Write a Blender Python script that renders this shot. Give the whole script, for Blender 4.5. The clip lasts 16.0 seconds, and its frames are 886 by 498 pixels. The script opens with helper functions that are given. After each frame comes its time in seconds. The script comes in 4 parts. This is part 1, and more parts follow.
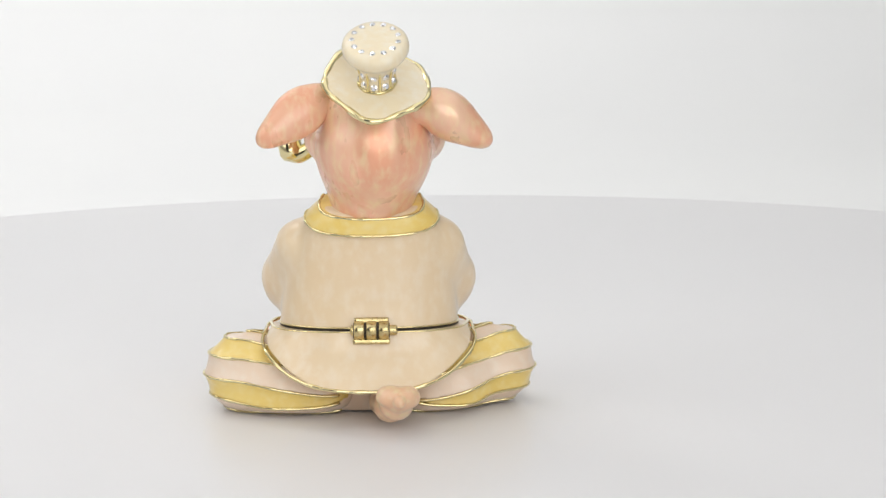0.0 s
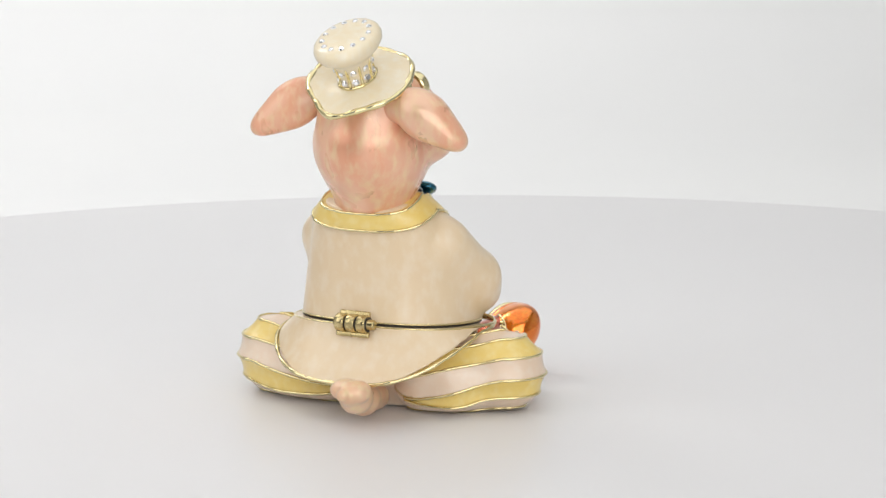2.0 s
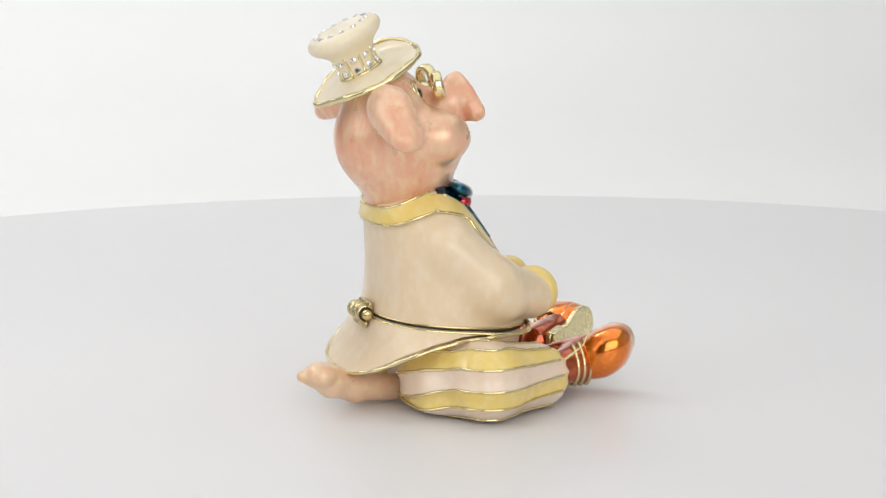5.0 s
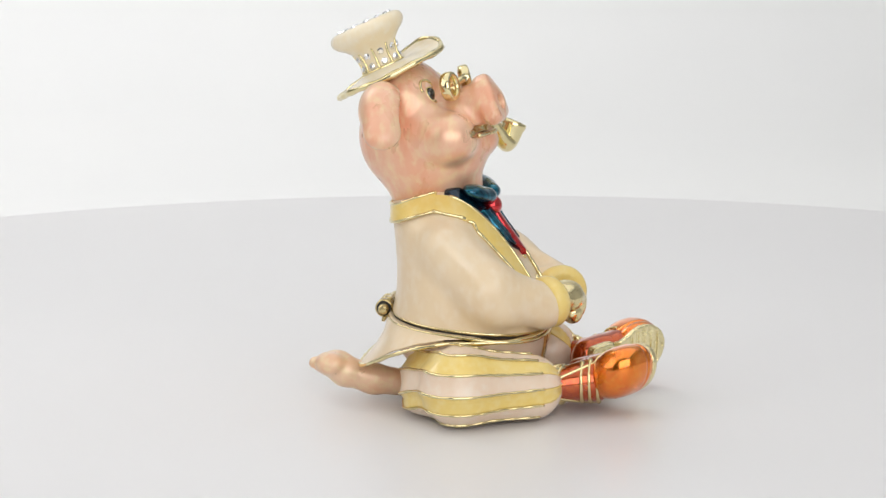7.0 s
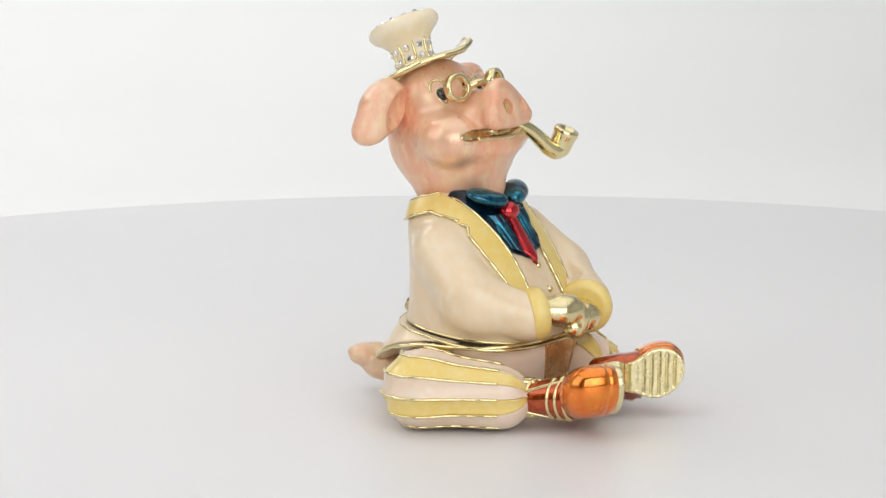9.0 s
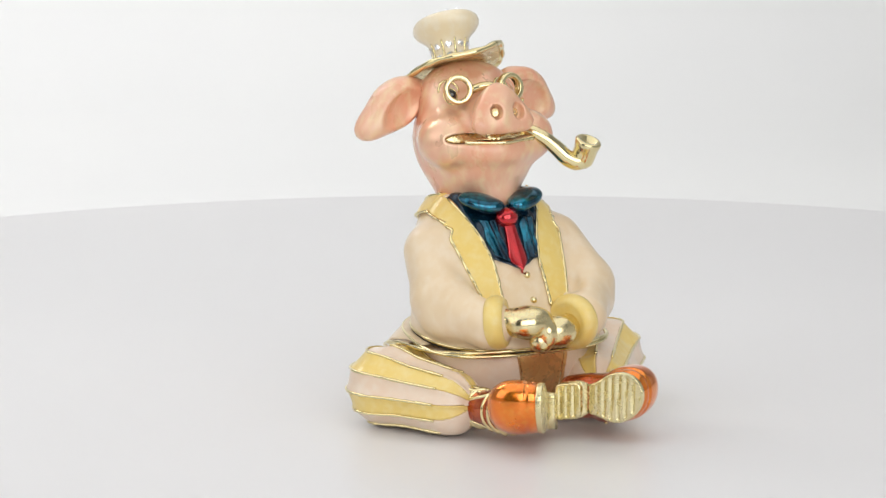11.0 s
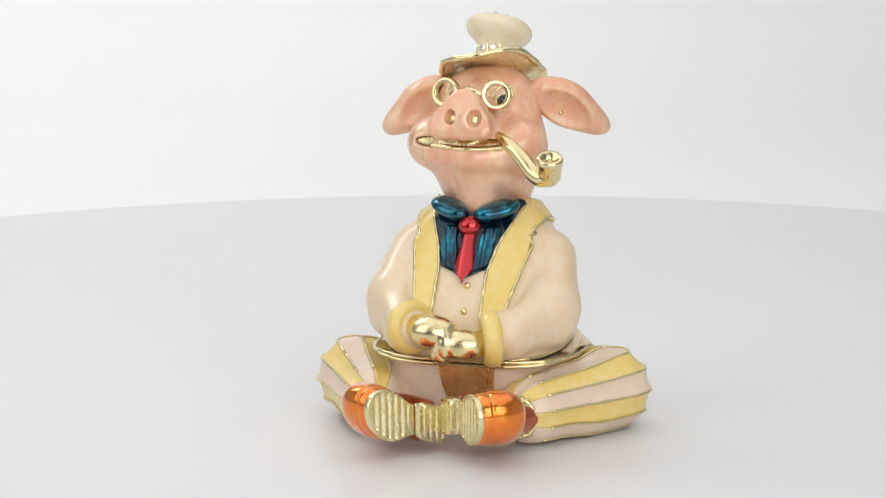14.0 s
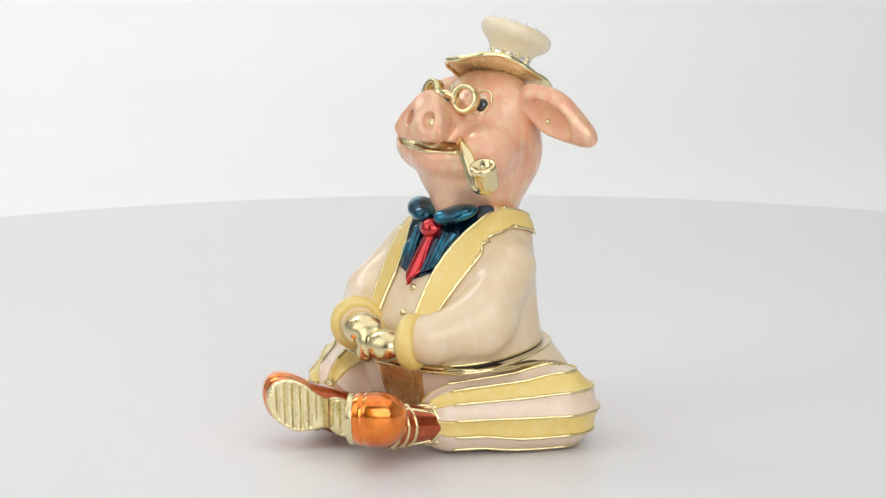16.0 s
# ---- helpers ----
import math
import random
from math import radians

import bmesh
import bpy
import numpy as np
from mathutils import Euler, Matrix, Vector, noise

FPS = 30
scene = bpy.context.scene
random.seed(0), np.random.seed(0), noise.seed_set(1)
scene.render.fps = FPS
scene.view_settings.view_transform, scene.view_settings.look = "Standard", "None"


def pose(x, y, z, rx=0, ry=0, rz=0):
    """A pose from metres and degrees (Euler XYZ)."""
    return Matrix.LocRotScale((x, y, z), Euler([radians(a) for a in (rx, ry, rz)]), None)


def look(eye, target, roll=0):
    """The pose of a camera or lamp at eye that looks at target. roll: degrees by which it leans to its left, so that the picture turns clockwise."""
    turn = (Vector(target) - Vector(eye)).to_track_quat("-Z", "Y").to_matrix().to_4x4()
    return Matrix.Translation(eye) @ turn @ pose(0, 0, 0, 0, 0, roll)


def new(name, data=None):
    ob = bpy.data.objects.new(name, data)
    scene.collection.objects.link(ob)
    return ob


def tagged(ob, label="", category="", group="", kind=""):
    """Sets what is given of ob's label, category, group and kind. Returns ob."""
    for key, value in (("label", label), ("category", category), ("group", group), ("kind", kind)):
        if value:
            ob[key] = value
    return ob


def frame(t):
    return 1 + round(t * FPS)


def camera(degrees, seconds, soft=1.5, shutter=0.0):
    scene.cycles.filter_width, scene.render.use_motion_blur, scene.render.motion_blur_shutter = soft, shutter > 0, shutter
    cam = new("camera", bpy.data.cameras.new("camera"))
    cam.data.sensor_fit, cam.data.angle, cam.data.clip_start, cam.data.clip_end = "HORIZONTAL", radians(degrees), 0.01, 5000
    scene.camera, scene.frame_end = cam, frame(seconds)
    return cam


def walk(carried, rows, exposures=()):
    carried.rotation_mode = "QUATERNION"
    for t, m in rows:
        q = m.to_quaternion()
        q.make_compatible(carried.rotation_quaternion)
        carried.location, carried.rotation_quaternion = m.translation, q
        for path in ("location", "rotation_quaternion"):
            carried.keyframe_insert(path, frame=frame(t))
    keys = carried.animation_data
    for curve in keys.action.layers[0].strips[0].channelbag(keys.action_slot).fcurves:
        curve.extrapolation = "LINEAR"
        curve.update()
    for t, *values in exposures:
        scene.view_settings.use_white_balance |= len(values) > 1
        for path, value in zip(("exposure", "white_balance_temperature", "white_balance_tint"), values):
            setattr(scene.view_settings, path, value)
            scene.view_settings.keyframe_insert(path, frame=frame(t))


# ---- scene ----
# Lengths of the figurine are in units of 0.61 mm (it stands 80 mm tall), world in metres.
U = 0.00061
SPIN = 14.163          # turntable, degrees a second
EYE = (0.0, -1000 * U, 244.67 * U)
YAW, PITCH, ROLL = radians(0.2351), radians(10.7955), -0.4652

cam = camera(16.157, 16.0, soft=1.4)
AIM = (EYE[0] + math.sin(YAW) * math.cos(PITCH), EYE[1] + math.cos(YAW) * math.cos(PITCH), EYE[2] - math.sin(PITCH))
walk(cam, [(0, look(EYE, AIM, ROLL)), (16.0, look(EYE, AIM, ROLL))])

# ---------------------------------------------------------------- light
world = bpy.data.worlds.new("studio")
scene.world = world
world.use_nodes = True
world.node_tree.nodes["Background"].inputs[0].default_value = (1, 1, 1, 1)
world.node_tree.nodes["Background"].inputs[1].default_value = 0.25
scene.view_settings.exposure = 0.0


def softbox(name, eye, target, w, h, watts, colour=(1, 1, 1)):
    data = bpy.data.lights.new(name, "AREA")
    data.shape, data.size, data.size_y, data.energy, data.color = "RECTANGLE", w, h, watts, colour
    ob = new(name, data)
    ob.matrix_world = look(eye, target)
    return ob


softbox("softbox_top", (0.05, 0.05, 0.95), (0, 0.05, 0), 1.6, 1.4, 5.1)
softbox("softbox_side", (-0.80, -0.35, 0.55), (0, 0, 0.05), 0.8, 0.8, 2.6)
softbox("softbox_front", (0.30, -1.20, 0.50), (0, 0, 0.05), 1.4, 0.9, 10.1)
softbox("softbox_backdrop", (-0.55, 0.55, 0.75), (-0.14, 1.1, 0.2), 0.5, 0.5, 4.0)


# ---------------------------------------------------------------- materials
def material(name, colour, rough=0.4, metal=0.0, second=None, amount=0.5, scale=400.0, stretch=(1, 1, 1),
             fine=None, bump=0.0, bump_scale=900.0, coat=0.0, coat_rough=0.08, sub=0.0, sheen_spots=0.0, rough_var=0.08):
    m = bpy.data.materials.new(name)
    m.use_nodes = True
    nt = m.node_tree
    b = nt.nodes["Principled BSDF"]
    b.inputs["Base Color"].default_value = (*colour, 1)
    b.inputs["Roughness"].default_value = rough
    b.inputs["Metallic"].default_value = metal
    b.inputs["Coat Weight"].default_value = coat
    b.inputs["Coat Roughness"].default_value = coat_rough
    tc = nt.nodes.new("ShaderNodeTexCoord")
    mp = nt.nodes.new("ShaderNodeMapping")
    mp.inputs["Scale"].default_value = stretch
    nt.links.new(tc.outputs["Object"], mp.inputs["Vector"])

    def noise_at(s, detail=4.0, lo=0.35, hi=0.68):
        n = nt.nodes.new("ShaderNodeTexNoise")
        n.inputs["Scale"].default_value, n.inputs["Detail"].default_value = s, detail
        nt.links.new(mp.outputs[0], n.inputs["Vector"])
        r = nt.nodes.new("ShaderNodeMapRange")
        r.inputs[1].default_value, r.inputs[2].default_value = lo, hi
        nt.links.new(n.outputs[0], r.inputs[0])
        return n, r

    def mix(fac, a, bcol, k):
        mul = nt.nodes.new("ShaderNodeMath")
        mul.operation, mul.inputs[1].default_value = "MULTIPLY", k
        nt.links.new(fac, mul.inputs[0])
        x = nt.nodes.new("ShaderNodeMix")
        x.data_type = "RGBA"
        nt.links.new(mul.outputs[0], x.inputs[0])
        if isinstance(a, tuple):
            x.inputs[6].default_value = (*a, 1)
        else:
            nt.links.new(a, x.inputs[6])
        x.inputs[7].default_value = (*bcol, 1)
        return x.outputs[2]

    colour_out = None
    if second:
        n, r = noise_at(scale)
        colour_out = mix(r.outputs[0], colour, second, amount)
    if fine:
        n2, r2 = noise_at(scale * 4.3, 3.0, 0.45, 0.7)
        colour_out = mix(r2.outputs[0], colour_out if colour_out else colour, fine, amount)
    if colour_out:
        nt.links.new(colour_out, b.inputs["Base Color"])
    if rough_var:
        n3, r3 = noise_at(scale * 1.7, 3.0)
        r3.inputs[3].default_value, r3.inputs[4].default_value = max(0.02, rough - rough_var), rough + rough_var
        nt.links.new(r3.outputs[0], b.inputs["Roughness"])
    if sheen_spots:
        n4, r4 = noise_at(scale * 0.8, 5.0, 0.45, 0.75)
        r4.inputs[4].default_value = sheen_spots
        nt.links.new(r4.outputs[0], b.inputs["Metallic"])
    if bump:
        n5 = nt.nodes.new("ShaderNodeTexNoise")
        n5.inputs["Scale"].default_value = bump_scale
        nt.links.new(mp.outputs[0], n5.inputs["Vector"])
        bp = nt.nodes.new("ShaderNodeBump")
        bp.inputs["Strength"].default_value, bp.inputs["Distance"].default_value = bump, 0.0003
        nt.links.new(n5.outputs[0], bp.inputs["Height"])
        nt.links.new(bp.outputs[0], b.inputs["Normal"])
    return m


CREAM = material("cream_enamel", (0.785, 0.605, 0.385), 0.36, 0, (0.825, 0.675, 0.47), 0.6, 110, (1, 1, 0.7), fine=(0.84, 0.71, 0.54),
                 coat=0.5, coat_rough=0.17, bump=0.08, bump_scale=200)
BLUSH = material("blush_enamel", (0.82, 0.63, 0.47), 0.36, 0, (0.85, 0.70, 0.56), 0.6, 120, (1, 1, 1), fine=(0.85, 0.73, 0.60),
                 coat=0.5, coat_rough=0.17, bump=0.08, bump_scale=200)
IVORY = material("ivory_enamel", (0.83, 0.70, 0.47), 0.36, 0, (0.86, 0.77, 0.58), 0.6, 120, (1, 1, 0.7), fine=(0.87, 0.80, 0.66),
                 coat=0.55, coat_rough=0.14, bump=0.12, bump_scale=200)
YELLOW = material("yellow_enamel", (0.83, 0.60, 0.16), 0.36, 0, (0.85, 0.67, 0.25), 0.55, 130, (1, 1, 1), fine=(0.86, 0.70, 0.31),
                  coat=0.5, coat_rough=0.17, bump=0.08, bump_scale=200)
PINK = material("pink_enamel", (0.81, 0.385, 0.235), 0.34, 0, (0.87, 0.60, 0.42), 0.70, 135, (1, 1, 0.5), fine=(0.86, 0.64, 0.38),
                coat=0.6, coat_rough=0.19, bump=0.5, bump_scale=260, sheen_spots=0.7)
TAIL = material("tail_enamel", (0.80, 0.48, 0.29), 0.35, 0, (0.83, 0.60, 0.42), 0.8, 130, (1, 1, 1), fine=(0.83, 0.66, 0.40), coat=0.4, coat_rough=0.2,
                bump=0.05, bump_scale=260, sheen_spots=0.45)
GOLD = material("gold_plate", (0.83, 0.73, 0.42), 0.15, 1.0, (0.77, 0.65, 0.35), 0.5, 500, bump=0.05, bump_scale=700, rough_var=0.05)
GOLD_ROUGH = material("brushed_gold", (0.85, 0.74, 0.43), 0.28, 1.0, (0.74, 0.61, 0.31), 0.6, 700, bump=0.5, bump_scale=1300)
GOLD_HAMMERED = material("hammered_gold", (0.86, 0.77, 0.48), 0.32, 0.75, (0.78, 0.66, 0.36), 0.6, 600, bump=0.5, bump_scale=700)
# near-black colour that stands in for shade in the seam and hinge gaps
GAP_SHADE = material("shaded_gap", (0.03, 0.025, 0.02), 0.6, 0.2, (0.06, 0.05, 0.03), 0.5, 900)
ORANGE = material("orange_enamel", (0.92, 0.25, 0.012), 0.2, 0.88, (0.80, 0.13, 0.006), 0.7, 250, fine=(0.9, 0.34, 0.04), coat=1.0, coat_rough=0.06)
RUST = material("rust_enamel", (0.50, 0.075, 0.010), 0.22, 0.8, (0.34, 0.035, 0.007), 0.7, 250, fine=(0.62, 0.14, 0.02), coat=1.0, coat_rough=0.06)
TEAL = material("teal_enamel", (0.002, 0.02, 0.045), 0.2, 0.9, (0.008, 0.24, 0.36), 1.0, 260, (1, 1, 0.3), fine=(0.002, 0.04, 0.08),
                coat=0.7, coat_rough=0.05, bump=0.3, bump_scale=400)
NAVY = material("navy_enamel", (0.002, 0.010, 0.026), 0.2, 0.6, (0.003, 0.03, 0.06), 0.8, 300, coat=0.8, coat_rough=0.05, bump=0.2, bump_scale=400)
GOLD_WORN = material("worn_gold", (0.83, 0.72, 0.42), 0.24, 1.0, (0.76, 0.62, 0.33), 0.6, 350, bump=0.35, bump_scale=330, rough_var=0.08)
RED = material("red_enamel", (0.62, 0.015, 0.022), 0.18, 0.75, (0.42, 0.008, 0.015), 0.6, 420, coat=1.0, coat_rough=0.04)
# tan enamel whose brown includes the painted reflection of the orange shoes
TAN_REFLECTION = material("reflected_tan_enamel", (0.62, 0.33, 0.12), 0.3, 0.4, (0.52, 0.25, 0.08), 0.6, 420, coat=0.6)
BLACK = material("black_enamel", (0.012, 0.010, 0.010), 0.15, 0, coat=1.0)
EYEWHITE = material("eye_enamel", (0.82, 0.56, 0.44), 0.3, 0, coat=0.6)
CRYSTAL = material("crystal", (0.90, 0.90, 0.93), 0.06, 0.9, (0.70, 0.71, 0.76), 0.6, 1400)
BRASS = material("aged_brass", (0.66, 0.54, 0.28), 0.26, 1.0, (0.42, 0.32, 0.14), 0.7, 420, bump=0.3, bump_scale=500)
SOLE = material("sole_gold", (0.84, 0.75, 0.45), 0.24, 0.9, (0.78, 0.67, 0.37), 0.5, 300, bump=0.03, bump_scale=500)
DISC = material("white_acrylic", (0.767, 0.758, 0.763), 0.36, 0, (0.765, 0.757, 0.763), 0.5, 9, rough_var=0.0)
PAPER = material("white_paper", (0.84, 0.84, 0.835), 0.75, 0, (0.82, 0.82, 0.82), 0.6, 6, bump=0.02, bump_scale=120)
CHARCOAL = material("charcoal_fabric", (0.12, 0.12, 0.12), 0.9, 0, (0.10, 0.10, 0.10), 0.6, 8, bump=0.05, bump_scale=200)
WALL = material("white_fabric", (0.72, 0.72, 0.71), 0.9, 0, (0.68, 0.68, 0.67), 0.6, 8, bump=0.05, bump_scale=200)


# ---------------------------------------------------------------- mesh tools
def mesh_of(name, verts, faces, scale=U, smooth=True):
    me = bpy.data.meshes.new(name)
    verts, faces = np.asarray(verts, float) * scale, list(faces) if not isinstance(faces, np.ndarray) else faces
    if isinstance(faces, np.ndarray):
        n, k = faces.shape
        me.vertices.add(len(verts))
        me.vertices.foreach_set("co", verts.astype(np.float32).ravel())
        me.loops.add(n * k)
        me.loops.foreach_set("vertex_index", faces.astype(np.int32).ravel())
        me.polygons.add(n)
        me.polygons.foreach_set("loop_start", np.arange(0, n * k, k, dtype=np.int32))
        me.update(calc_edges=True)
        me.validate()
    else:
        me.from_pydata([tuple(v) for v in verts], [], faces)
    me.polygons.foreach_set("use_smooth", np.full(len(me.polygons), smooth))
    me.update()
    return me


def part(name, me, mat, parent, label=""):
    ob = new(name, me)
    if not me.materials:
        me.materials.append(mat)
    ob.parent = parent
    return tagged(ob, label) if label else ob


def smin(a, b, k):
    h = np.clip(0.5 + 0.5 * (b - a) / k, 0, 1)
    return b + (a - b) * h - k * h * (1 - h)


def smax(a, b, k):
    return -smin(-a, -b, k)


def ellipsoid(x, y, z, c, r, axes=None):
    """A signed field of an ellipsoid; axes: three unit rows."""
    dx, dy, dz = x - c[0], y - c[1], z - c[2]
    if axes is not None:
        dx, dy, dz = [a[0] * dx + a[1] * dy + a[2] * dz for a in axes]
    k0 = np.sqrt((dx / r[0]) ** 2 + (dy / r[1]) ** 2 + (dz / r[2]) ** 2)
    k1 = np.sqrt((dx / r[0] ** 2) ** 2 + (dy / r[1] ** 2) ** 2 + (dz / r[2] ** 2) ** 2)
    return k0 * (k0 - 1) / np.maximum(k1, 1e-6)


def cushion(x, y, z, c, r, p=3.0):
    """A boxy ellipsoid."""
    k = (np.abs((x - c[0]) / r[0]) ** p + np.abs((y - c[1]) / r[1]) ** p + np.abs((z - c[2]) / r[2]) ** p) ** (1 / p)
    return (k - 1) * min(r)


def cone(x, y, z, a, b, ra, rb, squash=1.0):
    """A capsule whose radius goes from ra to rb; squash: its width in z against that in x and y."""
    a, b = np.array(a, float), np.array(b, float)
    d = b - a
    px, py, pz = x - a[0], y - a[1], z - a[2]
    t = np.clip((px * d[0] + py * d[1] + pz * d[2]) / (d @ d), 0, 1)
    return np.sqrt((px - t * d[0]) ** 2 + (py - t * d[1]) ** 2 + ((pz - t * d[2]) / squash) ** 2) - (ra + (rb - ra) * t)


def curve(zs, vs, soft=2.0):
    """A rounded-off polyline v(z)."""
    fine = np.linspace(zs[0] - 8, zs[-1] + 8, 600)
    step = fine[1] - fine[0]
    k = np.exp(-0.5 * (np.arange(-40, 41) * step / soft) ** 2)
    v = np.interp(fine, zs, vs)
    v = np.convolve(np.pad(v, 40, mode="edge"), k / k.sum(), mode="valid")
    return lambda q: np.interp(q, fine, v)


def nets(f, lo, hi, h):
    """The surface f = 0 in the box lo..hi as quads, by surface nets."""
    ax = [np.arange(l - 2 * h, u + 3 * h, h) for l, u in zip(lo, hi)]
    F = np.broadcast_to(f(ax[0][:, None, None], ax[1][None, :, None], ax[2][None, None, :]), [len(a) for a in ax]).astype(np.float32).copy()
    F[0], F[-1], F[:, 0], F[:, -1], F[:, :, 0], F[:, :, -1] = [1.0] * 6
    S = F < 0
    nx, ny, nz = [len(a) - 1 for a in ax]
    cnt = np.zeros((nx, ny, nz), np.int8)
    offs = [(i, j, k) for i in (0, 1) for j in (0, 1) for k in (0, 1)]
    for i, j, k in offs:
        cnt += S[i:i + nx, j:j + ny, k:k + nz]
    cells = np.argwhere((cnt > 0) & (cnt < 8))
    index = np.full((nx, ny, nz), -1, np.int64)
    index[tuple(cells.T)] = np.arange(len(cells))
    val = {o: F[cells[:, 0] + o[0], cells[:, 1] + o[1], cells[:, 2] + o[2]] for o in offs}
    total, num = np.zeros((len(cells), 3)), np.zeros(len(cells))
    for o in offs:
        for axis in range(3):
            if o[axis]:
                continue
            q = tuple(1 if a == axis else o[a] for a in range(3))
            fa, fb = val[o], val[q]
            cross = (fa < 0) != (fb < 0)
            t = np.where(cross, fa / np.where(cross, fa - fb, 1), 0)
            p = np.tile(np.array(o, float), (len(cells), 1))
            p[:, axis] = t
            total += p * cross[:, None]
            num += cross
    verts = np.array([a[0] for a in ax]) + h * (cells + total / np.maximum(num, 1)[:, None])
    quads = []
    for axis in range(3):
        b, c = (axis + 1) % 3, (axis + 2) % 3
        s0 = [slice(1, -1)] * 3
        s0[axis] = slice(0, -1)
        s1 = list(s0)
        s1[axis] = slice(1, None)
        A, B = S[tuple(s0)], S[tuple(s1)]
        for flip, mask in ((False, A & ~B), (True, ~A & B)):
            e = np.argwhere(mask)
            off = np.ones(3, int)
            off[axis] = 0
            e = e + off
            ids = []
            for db, dc in ((-1, -1), (0, -1), (0, 0), (-1, 0)):
                q = e.copy()
                q[:, b] += db
                q[:, c] += dc
                ids.append(index[tuple(q.T)])
            ids = np.stack(ids, 1)
            quads.append(ids[:, ::-1] if flip else ids)
    faces = np.concatenate(quads)
    return verts, faces


def solid(name, f, lo, hi, h, mat, parent, label=""):
    v, q = nets(f, lo, hi, h)
    return part(name, mesh_of(name, v, q), mat, parent, label)


def first(f, o, d, length, n=220):
    """Where rays first cross the surface f = 0."""
    o, d = np.atleast_2d(np.asarray(o, float)), np.atleast_2d(np.asarray(d, float))
    o, d = np.broadcast_to(o, (max(len(o), len(d)), 3)), np.broadcast_to(d, (max(len(o), len(d)), 3))
    t = np.linspace(0, length, n)
    P = o[:, None] + t[None, :, None] * d[:, None]
    v = f(P[..., 0], P[..., 1], P[..., 2])
    flip = (v[:, 1:] < 0) != (v[:, :-1] < 0)
    i = np.argmax(flip, 1)
    r = np.arange(len(o))
    a, b = v[r, i], v[r, i + 1]
    ti = t[i] + (t[1] - t[0]) * a / np.where(a == b, 1, a - b)
    return o + ti[:, None] * d


def tube_data(points, radius, sides=8, closed=False):
    p = np.asarray(points, float)
    n = len(p)
    rad = np.broadcast_to(np.asarray(radius, float), (n,))
    tan = np.roll(p, -1, 0) - np.roll(p, 1, 0) if closed else np.gradient(p, axis=0)
    tan /= np.maximum(np.linalg.norm(tan, axis=1), 1e-9)[:, None]
    up = np.array([0.31, 0.47, 0.83])
    v = []
    side = np.cross(tan[0], up)
    for i in range(n):
        side = side - tan[i] * (side @ tan[i])
        side /= max(np.linalg.norm(side), 1e-9)
        other = np.cross(tan[i], side)
        for k in range(sides):
            a = 2 * math.pi * k / sides
            v.append(p[i] + rad[i] * (math.cos(a) * side + math.sin(a) * other))
    f = []
    for i in range(n if closed else n - 1):
        j = (i + 1) % n
        for k in range(sides):
            m = (k + 1) % sides
            f.append((i * sides + k, i * sides + m, j * sides + m, j * sides + k))
    if not closed:
        f.append(tuple(range(sides))[::-1])
        f.append(tuple((n - 1) * sides + k for k in range(sides)))
    return v, f


def tube(name, points, radius, mat, parent, sides=8, closed=False, label=""):
    return part(name, mesh_of(name, *tube_data(points, radius, sides, closed)), mat, parent, label)


def wire(points, parent, radius=0.42, closed=False):
    """A gold cloisonne wire, slightly uneven in thickness."""
    p = np.asarray(points, float)
    k = np.arange(len(p))
    rad = radius * (1 + 0.14 * np.sin(k * 0.9) + 0.10 * np.sin(k * 0.37 + 1))
    return tube("gold_wire", p, rad, GOLD, parent, 6, closed, "thin raised gold wire")


def lathe(profile, n=64, sx=1.0, sy=1.0, close=True):
    v, f = [], []
    for r, h in profile:
        for k in range(n):
            a = 2 * math.pi * k / n
            v.append((sx * r * math.cos(a), sy * r * math.sin(a), h))
    for i in range(len(profile) - 1):
        for k in range(n):
            m = (k + 1) % n
            f.append((i * n + k, i * n + m, (i + 1) * n + m, (i + 1) * n + k))
    if close:
        f.append(tuple(range(n))[::-1])
        f.append(tuple((len(profile) - 1) * n + k for k in range(n)))
    return v, f


def moved(vf, m):
    return [tuple(m @ Vector(v)) for v in vf[0]], vf[1]


